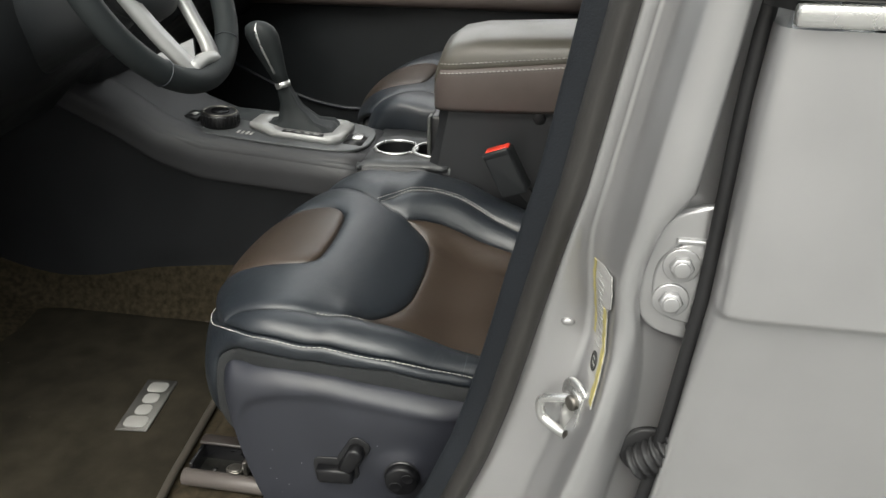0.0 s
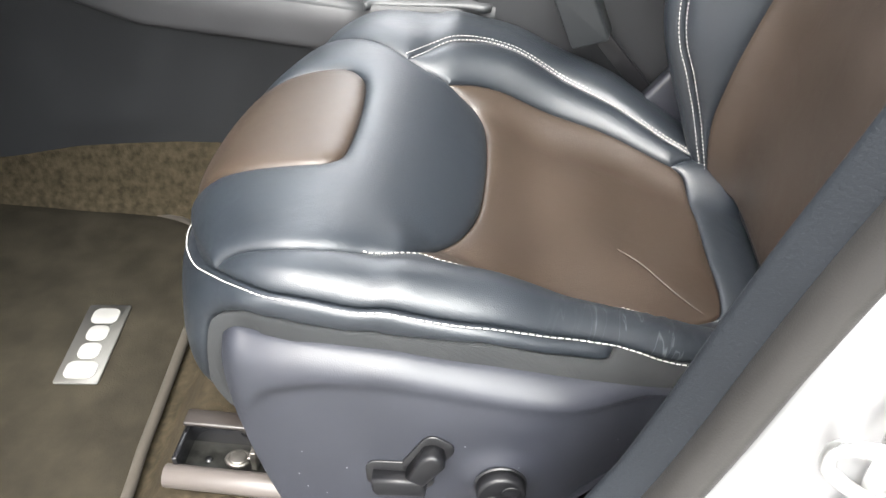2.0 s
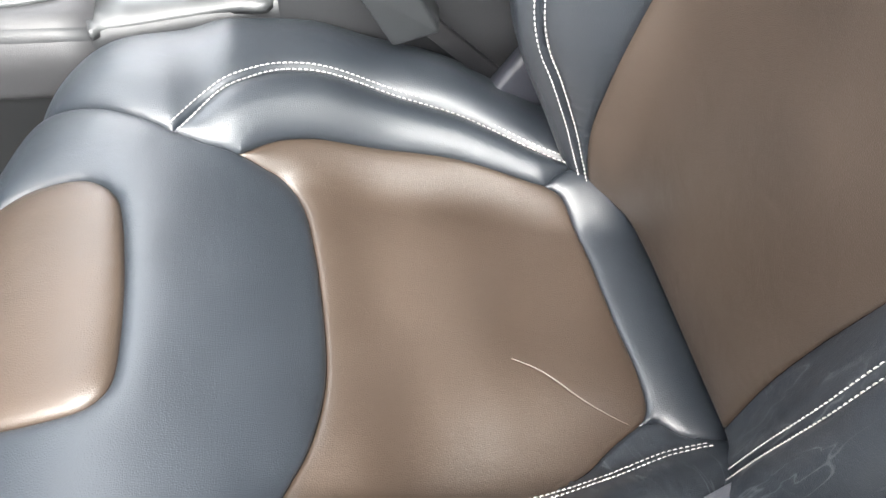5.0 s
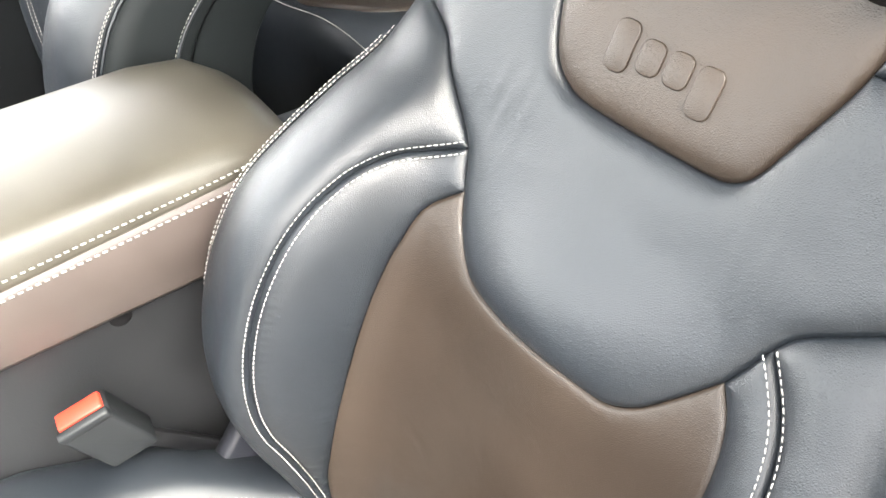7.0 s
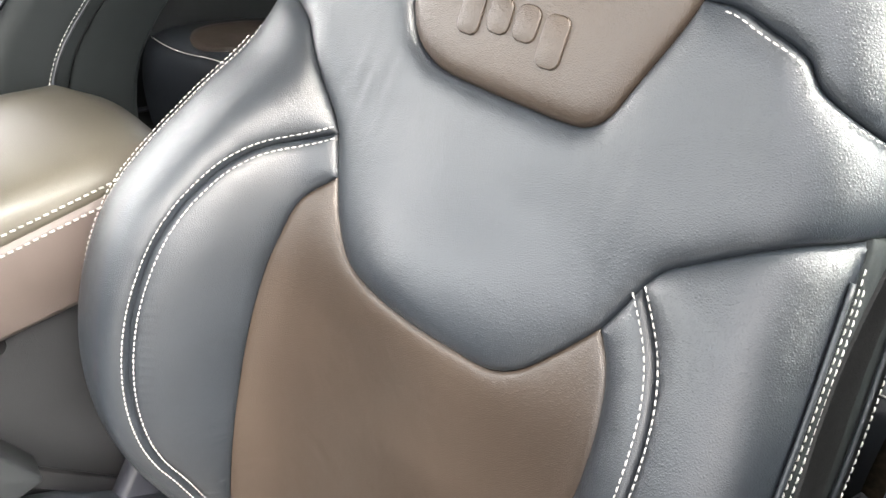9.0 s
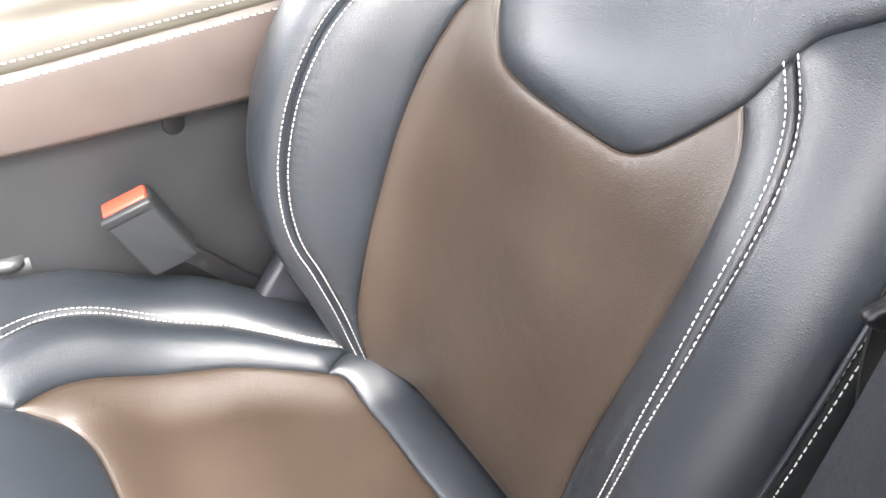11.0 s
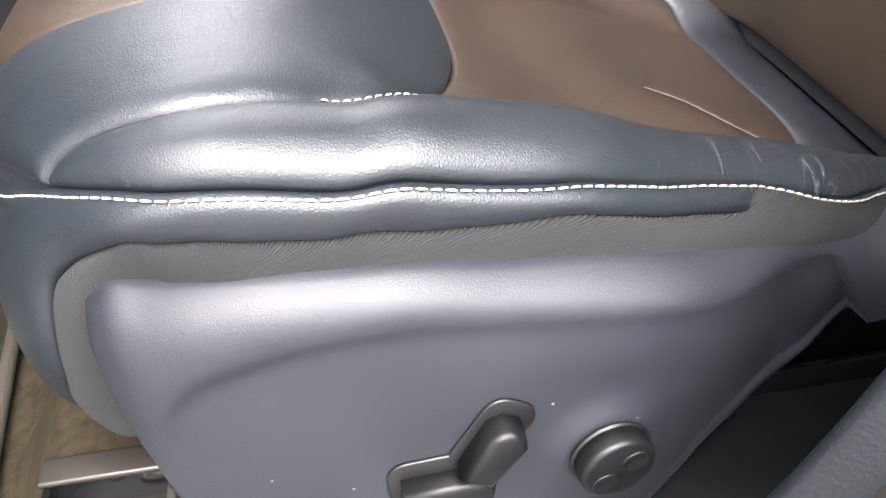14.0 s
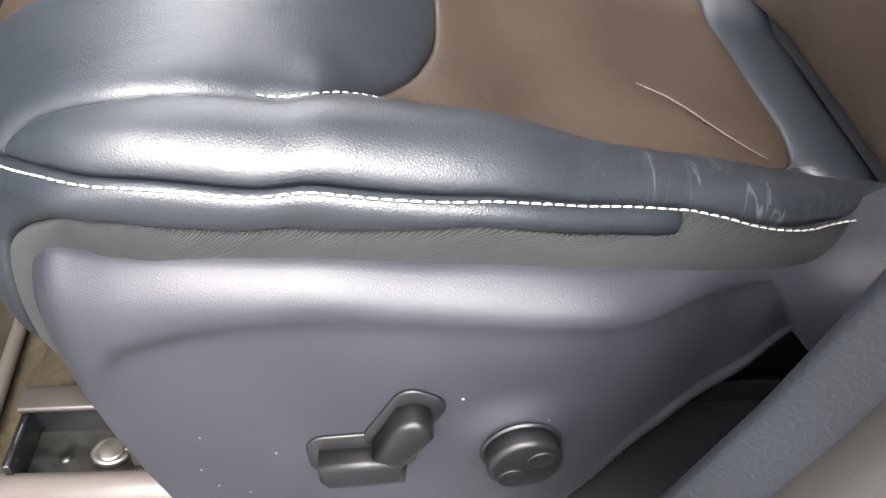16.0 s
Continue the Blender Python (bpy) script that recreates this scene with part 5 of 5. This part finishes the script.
def dashboard():
    d = thing("dashboard", (-1.1, 1.6, 0.7), "dark grey moulded dashboard", "dashboard")
    prof = spline([(-0.80, 1.12), (-0.79, 1.04), (-0.83, 0.97), (-0.93, 0.90), (-1.02, 0.83), (-1.2, 0.78), (-1.5, 0.76)], 6)
    knee = []
    for y in np.linspace(0.80, 1.42, 26):
        b = 0.03 * math.exp(-((y - 1.13) / 0.14) ** 2) - 0.05 * step(y, 0.95, 0.80)
        knee.append([(x + b, y, z) for x, z in prof] + [(-1.55, y, 0.9), (-1.55, y, 1.2), (-0.95, y, 1.22)])
    part("knee_panel", loft(knee), DASH, d)
    part("side_panel", loft([[(x + 0.012, y, z + 0.01) for x, z in prof[4:26]] + [(-1.3, y, 0.9), (-1.0, y, 1.1)] for y in (0.79, 0.80, 0.88, 0.885)]), DASH, d, "dark end panel")
    part("glove_box", loft([[(x - 0.03, y, z) for x, z in prof] + [(-1.55, y, 0.9), (-1.55, y, 1.2), (-0.95, y, 1.22)] for y in (1.68, 1.7, 2.38, 2.40)]), DASH, d, "dark glove box")
    part("top_pad", box(-1.6, -0.85, 0.8, 2.4, 1.14, 1.24, 0.04), DASH, d)
    part("hood_pull", box(-0.82, -0.79, 0.86, 0.91, 0.965, 0.99, 0.006), BLACK2, d, "black bonnet release handle")
    part("centre_console_top", box(-1.3, -0.90, 1.42, 1.68, 0.88, 1.2, 0.03), DASH, d, "dark centre stack")
    return d


dashboard()


# ---- far side and rear ----
def far_door(name, x0, x1, label):
    d = thing(name, ((x0 + x1) / 2, 2.44, 0.4), label, "car door", "far doors")
    part("door_panel", box(x0, x1, 2.40, 2.47, 0.42, 1.16, 0.02), DARK, d)
    part("arm_rest", loft([[(x, y + 0.0, z) for y, z in spline([(2.41, 0.88), (2.35, 0.89), (2.335, 0.915), (2.35, 0.94), (2.41, 0.945)], 4)] for x in np.linspace(x0 + 0.1, x1 - 0.06, 8)]), ARMSIDE, d, "brown vinyl door armrest")
    part("pocket_line", tube([(x0 + 0.1 + 0.7 * t * (x1 - x0 - 0.15), 2.398, 0.72 - 0.14 * math.sin(math.pi * t)) for t in np.linspace(0, 1, 24)], 0.006, 8), PLASTIC, d, "grey door pocket rim")
    part("outer_skin", box(x0, x1, 2.475, 2.50, 0.35, 1.16, 0.01), PAINT, d, "silver painted outer skin")
    pane = part("window_pane", box(x0 + 0.04, x1 - 0.04, 2.43, 2.435, 1.16, 1.60), GLASS, d, "clear side window")
    pane.visible_shadow = False
    part("window_frame", tube([(x0, 2.435, 1.16), (x0 + 0.01, 2.43, 1.60), (x1 - 0.01, 2.43, 1.60), (x1, 2.435, 1.16)], 0.02, 8), BLACK, d)
    return d


def glass_material():
    m = bpy.data.materials.new("window_glass")
    m.use_nodes = True
    b = m.node_tree.nodes["Principled BSDF"]
    b.inputs["Transmission Weight"].default_value, b.inputs["Roughness"].default_value, b.inputs["IOR"].default_value = 1.0, 0.01, 1.1
    b.inputs["Base Color"].default_value = (0.93, 0.96, 0.94, 1)
    return m


GLASS = glass_material()
far_door("passenger_door", -1.2, 0.12, "dark closed passenger door with a grey pocket")
far_door("far_rear_door", 0.13, 1.25, "dark closed rear door with a brown armrest")


def rear_bench():
    b = thing("rear_bench", (0.95, 1.6, 0.4), "dark and brown leather rear bench seat", "rear seat")
    prof = spline([(0.62, 0.42), (0.60, 0.55), (0.61, 0.66), (0.66, 0.71), (0.8, 0.70), (1.0, 0.66), (1.13, 0.64)], 6)
    ys = np.linspace(0.88, 2.36, 50)
    cush = part("cushion", loft([[(x, y, z + 0.012 * math.cos((y - 1.62) * 14) * (1 if z > 0.6 else 0)) for x, z in prof] for y in ys], closed=False), LEATHER, b, "dark leather bench cushion")
    for y0, y1 in ((0.90, 1.20), (2.04, 2.34)):
        out = spline([(0.70, y0 + 0.03), (0.655, (y0 + y1) / 2), (0.70, y1 - 0.03), (0.80, y1), (1.0, y1 - 0.02), (1.08, y1 - 0.05), (1.08, y0 + 0.05), (1.0, y0 + 0.02), (0.80, y0)], 5, True)
        zz = lambda x, y: np.interp(x, prof[14:, 0], prof[14:, 1]) + 0.012 * math.cos((y - 1.62) * 14)
        c = out.mean(0)
        rings = [[(*(c + (q - c) * f), zz(*(c + (q - c) * f)) + h) for q in out] for f, h in ((1.0, -0.004), (0.985, 0.003), (0.9, 0.006), (0.6, 0.007), (0.05, 0.007))]
        part("seat_insert", loft(rings), BROWN, cush, "brown leather insert")
    bp = spline([(1.10, 0.60), (1.11, 0.75), (1.15, 0.95), (1.20, 1.12), (1.25, 1.22), (1.32, 1.22), (1.36, 1.1), (1.35, 0.6)], 5)
    back = part("backrest", loft([[(x + 0.01 * math.cos((y - 1.62) * 14), y, z) for x, z in bp] for y in ys]), LEATHER, b, "dark leather bench backrest")
    for y0, y1 in ((0.90, 1.20), (2.04, 2.34)):
        part("back_insert", loft([[(np.interp(z, bp[:20, 1], bp[:20, 0]) + 0.01 * math.cos((y - 1.62) * 14) - 0.006, y, z) for z in np.linspace(0.72, 1.10, 10)] for y in np.linspace(y0, y1, 12)], closed=False), BROWN, back, "brown leather insert")
    part("belt_line", tube([(0.64, y, 0.705 + 0.012 * math.cos((y - 1.62) * 14)) for y in ys], 0.0012, 6), THREAD, cush, "pale stitching line")
    return b


bench = rear_bench()
for piece in bench.children:
    piece.data.transform(Matrix.Translation((-0.10, 0, 0.05)))
    for sub in piece.children:
        sub.data.transform(Matrix.Translation((-0.10, 0, 0.05)))
roof = structure("roof", loft([[(x, y, 1.60 + 0.05 * (1 - ((y - 1.62) / 0.8) ** 2) + dz) for y, dz in [(q, 0) for q in np.linspace(0.95, 2.29, 14)] + [(q, 0.05) for q in np.linspace(2.29, 0.95, 14)]] for x in np.linspace(-0.42, 2.2, 10)]), HEADLINER, "pale cloth headliner of the car roof", "roof", True)
tail = structure("tailgate", box(2.15, 2.25, 0.8, 2.45, 0.4, 1.15, 0.02), DARK, "dark tailgate trim", "tailgate")
cowl = structure("firewall", box(-1.65, -1.55, 0.78, 2.45, 0.3, 1.2, 0.02), DARK, "dark bulkhead behind the dashboard", "bulkhead")


# ---- door pillar and rear door ----
def curve(z, zs, *cols):
    return [float(np.interp(z, zs, c)) for c in cols]


def seal_edge(z):
    """The edge of the painted panel along the rubber seal: x, y."""
    return curve(z, [0.34, 0.45, 0.55, 0.62, 0.70, 0.767, 0.837, 0.905, 0.97, 1.021, 1.2, 1.6], [-0.42, -0.27, -0.155, -0.115, -0.083, -0.063, -0.046, -0.031, -0.016, -0.003, 0.030, 0.10], [0.74, 0.74, 0.74, 0.74, 0.739, 0.738, 0.735, 0.727, 0.717, 0.712, 0.708, 0.705])


def channel(z):
    """The bottom of the channel beside the label."""
    return curve(z, [0.34, 0.70, 0.76, 0.80, 0.84, 0.87, 0.90, 0.94, 0.98, 1.02, 1.2, 1.6], [-0.12, -0.035, -0.018, -0.006, 0.004, 0.011, 0.012, 0.006, 0.005, 0.012, 0.045, 0.115], [0.735, 0.726, 0.722, 0.72, 0.723, 0.732, 0.736, 0.734, 0.727, 0.72, 0.712, 0.71])


def ridge(z):
    """The outer ridge between the channel and the hinge recess."""
    return curve(z, [0.34, 0.70, 0.78, 0.827, 0.86, 0.89, 0.921, 0.958, 0.991, 1.021, 1.2, 1.6], [-0.09, -0.018, 0.004, 0.016, 0.023, 0.028, 0.028, 0.026, 0.030, 0.036, 0.066, 0.13], [0.65, 0.644, 0.643, 0.644, 0.649, 0.656, 0.661, 0.659, 0.656, 0.655, 0.654, 0.66])


def ridge_rear(z):
    return curve(z, [0.34, 0.70, 0.776, 0.822, 0.87, 0.916, 0.946, 0.979, 1.015, 1.05, 1.2, 1.6], [-0.02, 0.030, 0.044, 0.052, 0.053, 0.049, 0.045, 0.048, 0.056, 0.078, 0.098, 0.15], [0.66, 0.662, 0.665, 0.668, 0.666, 0.660, 0.659, 0.657, 0.650, 0.646, 0.645, 0.655])


RECESS = 0.680


def pillar_section(z):
    s, c, r, q = (Vector(f(z)) for f in (seal_edge, channel, ridge, ridge_rear))
    pts = [s + Vector((-0.012, 0.03)), s, s.lerp(c, 0.3) + Vector((0, -0.002)), s.lerp(c, 0.62) + Vector((0, -0.003)), s.lerp(c, 0.85) + Vector((0, -0.002)), c + Vector((-0.001, -0.001)), c.lerp(r, 0.12) + Vector((0.0015, 0)), c.lerp(r, 0.4), c.lerp(r, 0.75), r + Vector((-0.001, 0.010)), r + Vector((0.001, 0.003)), r + Vector((0.005, -0.002)), r.lerp(q, 0.5) + Vector((0, -0.004)), q + Vector((-0.003, -0.001)), q + Vector((0.001, 0.004)), Vector((q.x + 0.003, RECESS - 0.004)), Vector((q.x + 0.007, RECESS)), Vector((max(0.118, q.x + 0.02), RECESS)), Vector((max(0.14, q.x + 0.03), 0.72)), Vector((max(0.14, q.x + 0.03), 0.80)), s + Vector((0.06, 0.06))]
    return [(p.x, p.y, z) for p in pts]


pillar = structure("pillar", loft([pillar_section(z) for z in np.linspace(0.34, 1.60, 120)]), PAINT, "silver painted door pillar", "pillar", True)
dimple = part("dimple", loft([[(-0.010 + r * 1.5 * math.cos(a), 0.7245 + dy, 0.883 + r * math.sin(a)) for a in np.linspace(0, 2 * math.pi, 16, endpoint=False)] for r, dy in ((0.0045, 0.004), (0.003, 0.0016), (0.0018, 0.0009), (0.0004, 0.0006))]), PAINT, pillar, "small raised dimple in the pillar")


def weatherstrip():
    """A hollow rubber bulb with a flat lip, swept up the pillar."""
    out = spline([(-0.020, 0.022), (-0.024, 0.012), (-0.022, -0.002), (-0.013, -0.012), (-0.004, -0.008), (0.001, 0.002), (0.0, 0.012), (-0.008, 0.022), (-0.014, 0.026)], 4, True)
    rings = []
    for z in np.linspace(0.36, 1.58, 60):
        x0, y0 = seal_edge(z)
        rings.append([(x0 + x, y0 + y, z) for x, y in out])
    return loft(rings)


seal = structure("weatherstrip", weatherstrip(), SEAL, "grey rubber door seal along the pillar", "door seal", True)


def trim_section(z):
    x0, y0 = seal_edge(z)
    e = float(np.interp(z, [0.34, 0.45, 0.55, 0.60, 0.65, 0.69, 0.80, 0.90, 1.0, 1.08, 1.18, 1.58], [-0.36, -0.22, -0.145, -0.122, -0.104, -0.088, -0.055, -0.025, 0.002, 0.020, 0.017, 0.06]))
    a, b = x0 - 0.044, e
    return [(x, y, z) for x, y in spline([(x0 - 0.016, y0 + 0.014), (x0 - 0.030, y0 + 0.019), (a, y0 + 0.030), (a - 0.001 + 0.15 * (b - a), y0 + 0.038), (a + 0.45 * (b - a), 0.763), (b - 0.008, 0.788), (b + 0.003, 0.803), (b + 0.010, 0.806), (b + 0.06, 0.806), (b + 0.06, 0.80), (x0 + 0.008, y0 + 0.046), (x0 - 0.006, y0 + 0.030)], 5, True)]


trim = structure("pillar_trim", loft([trim_section(z) for z in np.linspace(0.36, 1.58, 70)]), PLASTIC2, "dark blue-grey grained pillar trim", "pillar trim", True)


def on_channel(f, z, lift=0.0):
    """A point of the channel's outer wall: f runs from its bottom to the ridge."""
    c, r = Vector(channel(z)), Vector(ridge(z))
    n = Vector((-(c.y - r.y), -(r.x - c.x))).normalized()
    p = c.lerp(r, f) + n * lift
    return (p.x, p.y, z)


def label_piece(name, left, right, z0, z1, lift, mat, lab, label=""):
    """A thin sheet on the channel's wall between two edges (f over z)."""
    rows = []
    for z in np.linspace(z0, z1, 26):
        fl, fr = np.interp(z, *left), np.interp(z, *right)
        rows.append([on_channel(f, z, lift + 0.0003 * math.sin(z * 400)) for f in np.linspace(fl, max(fr, fl + 0.01), 6)] + [on_channel(f, z, lift - 0.0006) for f in np.linspace(max(fr, fl + 0.01), fl, 6)])
    return part(name, loft(rows), mat, lab, label, smooth=False)


def warning_label():
    lab = thing("pillar_label", (0.02, 0.69, 0.85), "white pressure label with yellow borders on the pillar", "label")
    left = ([0.838, 0.856, 0.868, 0.89, 0.94, 0.962, 0.966], [0.84, 0.36, 0.38, 0.28, 0.26, 0.28, 0.70])
    right = ([0.838, 0.85, 0.87, 0.90, 0.931, 0.933, 0.95, 0.966], [0.90, 0.88, 0.86, 0.82, 0.80, 0.93, 0.97, 0.90])
    label_piece("sheet", left, right, 0.839, 0.965, 0.0016, WHITE, lab)
    zs = np.array(left[0])
    label_piece("border", left, (zs, np.array(left[1]) + 0.075), 0.888, 0.961, 0.0026, YELLOW, lab, "yellow border")
    zs = np.array(right[0])
    label_piece("border", (zs, np.array(right[1]) - 0.11), right, 0.842, 0.928, 0.0026, YELLOW, lab, "yellow border")
    ring_ = [on_channel(0.55 + 0.10 * math.cos(a), 0.869 + 0.0075 * math.sin(a), 0.0024) for a in np.linspace(0, 2 * math.pi, 20, endpoint=False)]
    part("mark", tube(ring_, 0.0009, 6, True), INK, lab, "black round mark")
    for k in range(3):
        part("mark_bar", tube([on_channel(0.49, 0.864 + 0.005 * k, 0.0024), on_channel(0.61, 0.864 + 0.005 * k, 0.0024)], 0.0009, 5), INK, lab, "black mark inside the ring")
    for k in range(13):
        z = 0.884 + 0.0058 * k
        a = 0.44 + 0.05 * ((k * 7) % 3) / 3
        part("text_bar", tube([on_channel(a, z, 0.0023), on_channel(a + 0.16 + 0.10 * ((k * 5) % 4) / 4, z, 0.0023)], 0.0006, 5), material("faint_print", (0.35, 0.35, 0.34), 0.5) if k == 0 else bpy.data.materials["faint_print"], lab, "grey line of unreadable print")
    return lab


warning_label()


def door_striker():
    s = thing("door_striker", (0.0, 0.69, 0.79), "bright steel door striker loop on the pillar", "door striker")
    n = Vector((-0.80, -0.60, 0)).normalized()
    m = Matrix.Translation((0.004, 0.692, 0.806)) @ Matrix((Vector((0, 0, 1)).cross(n), (0, 0, 1), n)).transposed().to_4x4()
    part("base_plate", prism(rounded(0.040, 0.074, 0.019), 0.004, m, 0.002), CHROME, s, "steel base plate")
    for y in (-0.024, 0.016):
        part("washer", disc(0.0115, 0.002, m @ Matrix.Translation((0.003, y, 0.004)), 0.0008, 24), CHROME, s, "steel washer")
        part("screw", disc(0.0075, 0.005, m @ Matrix.Translation((0.003, y, 0.006)), 0.0015, 20), STEEL, s, "steel screw head")
    loop = spline([(0.008, 0.688, 0.826), (-0.012, 0.697, 0.818), (-0.027, 0.707, 0.808), (-0.030, 0.710, 0.797), (-0.026, 0.709, 0.784), (-0.008, 0.697, 0.779), (0.008, 0.687, 0.781)], 6)
    part("loop", tube(loop, 0.0048, 12), CHROME, s, "bright striker loop")
    bar = [(0.012, 0.678, 0.838), (0.006, 0.676, 0.805), (0.002, 0.678, 0.772)]
    part("rib", tube(spline(bar, 6), 0.003, 8, flat=0.6), CHROME, s, "pressed rib of the base plate")
    return s


door_striker()


def door_hinge():
    h = thing("hinge_bracket", (0.075, 0.67, 0.96), "silver painted hinge plate with two bolts", "hinge")
    m = Matrix.Translation((0.076, RECESS, 0.967)) @ pose(0, 0, 0, 90, 0, 0)
    out = spline([(-0.030, 0.022), (-0.016, 0.048), (0.004, 0.060), (0.030, 0.060), (0.034, 0.0), (0.030, -0.054), (0.0, -0.056), (-0.022, -0.045), (-0.031, -0.02)], 5, True)
    part("plate", prism([tuple(q) for q in out], 0.009, m, 0.003), PAINT, h)
    part("raised_pad", prism([tuple(q * (0.74, 0.62) + (0.004, -0.004)) for q in out], 0.004, m @ Matrix.Translation((0, 0, 0.009)), 0.002), PAINT, h)
    part("step_edge", prism(rounded(0.034, 0.004, 0.0015), 0.005, m @ Matrix.Translation((0.012, 0.034, 0.009)), 0.001), PAINT, h)
    for x, y in ((0.001, 0.014), (-0.004, -0.018)):
        part("washer", disc(0.0150, 0.003, m @ Matrix.Translation((x, y, 0.013)), 0.001, 28), PAINT, h)
        b = part("bolt", prism([(0.0100 * math.cos(a), 0.0100 * math.sin(a)) for a in np.linspace(0, 2 * math.pi, 6, endpoint=False)], 0.007, m @ Matrix.Translation((x, y, 0.016)), 0.002), PAINT, h, "silver painted hinge bolt")
        part("bolt_face", disc(0.0068, 0.002, m @ Matrix.Translation((x, y, 0.023)), 0.0008, 20), PAINT, b)
    part("rivet", disc(0.006, 0.004, m @ Matrix.Translation((0.017, -0.043, 0.009)), 0.001, 16), BLACK, h)
    return h


door_hinge()


def boot_grommet():
    g = thing("wiring_boot", (0.09, 0.66, 0.80), "black ribbed rubber wiring boot between pillar and door", "wiring boot")
    pts = [(0.062 + 0.065 * t, 0.668 - 0.006 * math.sin(t * 3), 0.775 + 0.062 * t) for t in np.linspace(0, 1, 60)]
    part("bellows", tube(pts, [0.014 + 0.003 * math.sin(k * 1.15) for k in range(60)], 16), RUBBER, g)
    part("flange", disc(0.026, 0.006, Matrix.Translation((0.072, RECESS, 0.783)) @ pose(0, 0, 0, 90, 0, 0), 0.002), RUBBER, g)
    return g


boot_grommet()


def rear_door():
    d = thing("rear_door", (0.5, 0.62, 0.4), "closed silver rear car door with a chrome sill line", "car door")
    edge = lambda z: curve(z, [0.4, 0.774, 0.85, 0.96, 1.022, 1.121, 1.18, 1.6], [0.02, 0.080, 0.089, 0.101, 0.104, 0.108, 0.113, 0.18])[0]
    face = lambda z: 0.622 + (0.006 + 0.06 * (0.962 - max(z, 0.72)) if z < 0.962 else -0.004 + 0.04 * (z - 0.962))
    zz = np.r_[np.linspace(0.4, 0.94, 16), 0.953, 0.958, 0.962, 0.966, 0.971, np.linspace(0.98, 1.178, 16)]
    rows = []
    for x, y in ((0.016, 0.68), (0.004, 0.672), (0.0, 0.655), (0.001, 0.640), (0.004, 0.006), (0.010, 0.001), (0.024, -0.002), (0.2, -0.004), (0.5, -0.003), (0.9, 0.0), (1.15, 0.01)):
        rows.append([(edge(z) + x, (y if y > 0.1 else face(z) + y), z) for z in zz])
    part("skin", loft(rows, closed=False), PAINT, d)
    part("edge_seal", tube([(edge(z) - 0.004, 0.662, z) for z in np.linspace(0.4, 1.6, 40)], 0.006, 8), RUBBER, d, "black rubber edge seal")
    part("belt_trim", box(0.119, 1.2, 0.613, 0.627, 1.181, 1.196, 0.003), CHROME, d, "bright belt line trim")
    part("belt_rubber", box(0.119, 1.2, 0.618, 0.634, 1.197, 1.207, 0.002), BLACK, d, "black window rubber")
    pane = part("window_pane", box(0.17, 1.2, 0.642, 0.646, 1.20, 1.58), GLASS, d, "dark tinted rear window")
    pane.visible_shadow = False
    part("window_frame", tube([(0.117, 0.638, 1.19), (0.172, 0.655, 1.55), (0.24, 0.67, 1.60), (1.2, 0.67, 1.60)], 0.016, 10), BLACK, d, "black window frame")
    part("inner_panel", box(0.24, 1.2, 0.74, 0.80, 0.42, 1.16, 0.02), DARK, d, "dark inner door panel")
    return d


rear_door()


def seat_belt():
    b = thing("seat_belt", (0.18, 0.86, 0.6), "black seat belt webbing with a plastic guide beside the seat", "seat belt")
    pts = spline([(0.11, 0.80, 1.52), (0.092, 0.828, 1.25), (0.084, 0.838, 1.14), (0.086, 0.838, 1.03), (0.10, 0.842, 0.96), (0.15, 0.845, 0.80), (0.16, 0.845, 0.45)], 8)
    rings = [[(x - 0.020, y, z), (x + 0.020, y, z), (x + 0.020, y + 0.0015, z), (x - 0.020, y + 0.0015, z)] for x, y, z in pts]
    part("webbing", loft(rings), material("belt_webbing", (0.008, 0.008, 0.008), 0.8, grain=0.8, grain_scale=900), b, smooth=False)
    m = Matrix.Translation((0.070, 0.836, 1.008)) @ pose(0, 0, 0, 80, 20, -35)
    part("guide", prism([tuple(q) for q in spline([(-0.010, 0.014), (0.002, 0.018), (0.010, 0.010), (0.010, -0.006), (0.002, -0.016), (-0.010, -0.013), (-0.003, 0.0)], 5, True)], 0.008, m, 0.003), BLACK2, b, "dark plastic belt hook")
    part("guide_arm", tube([(0.074, 0.836, 1.008), (0.09, 0.83, 1.022), (0.11, 0.82, 1.035)], 0.005, 8), BLACK2, b)
    return b


seat_belt()
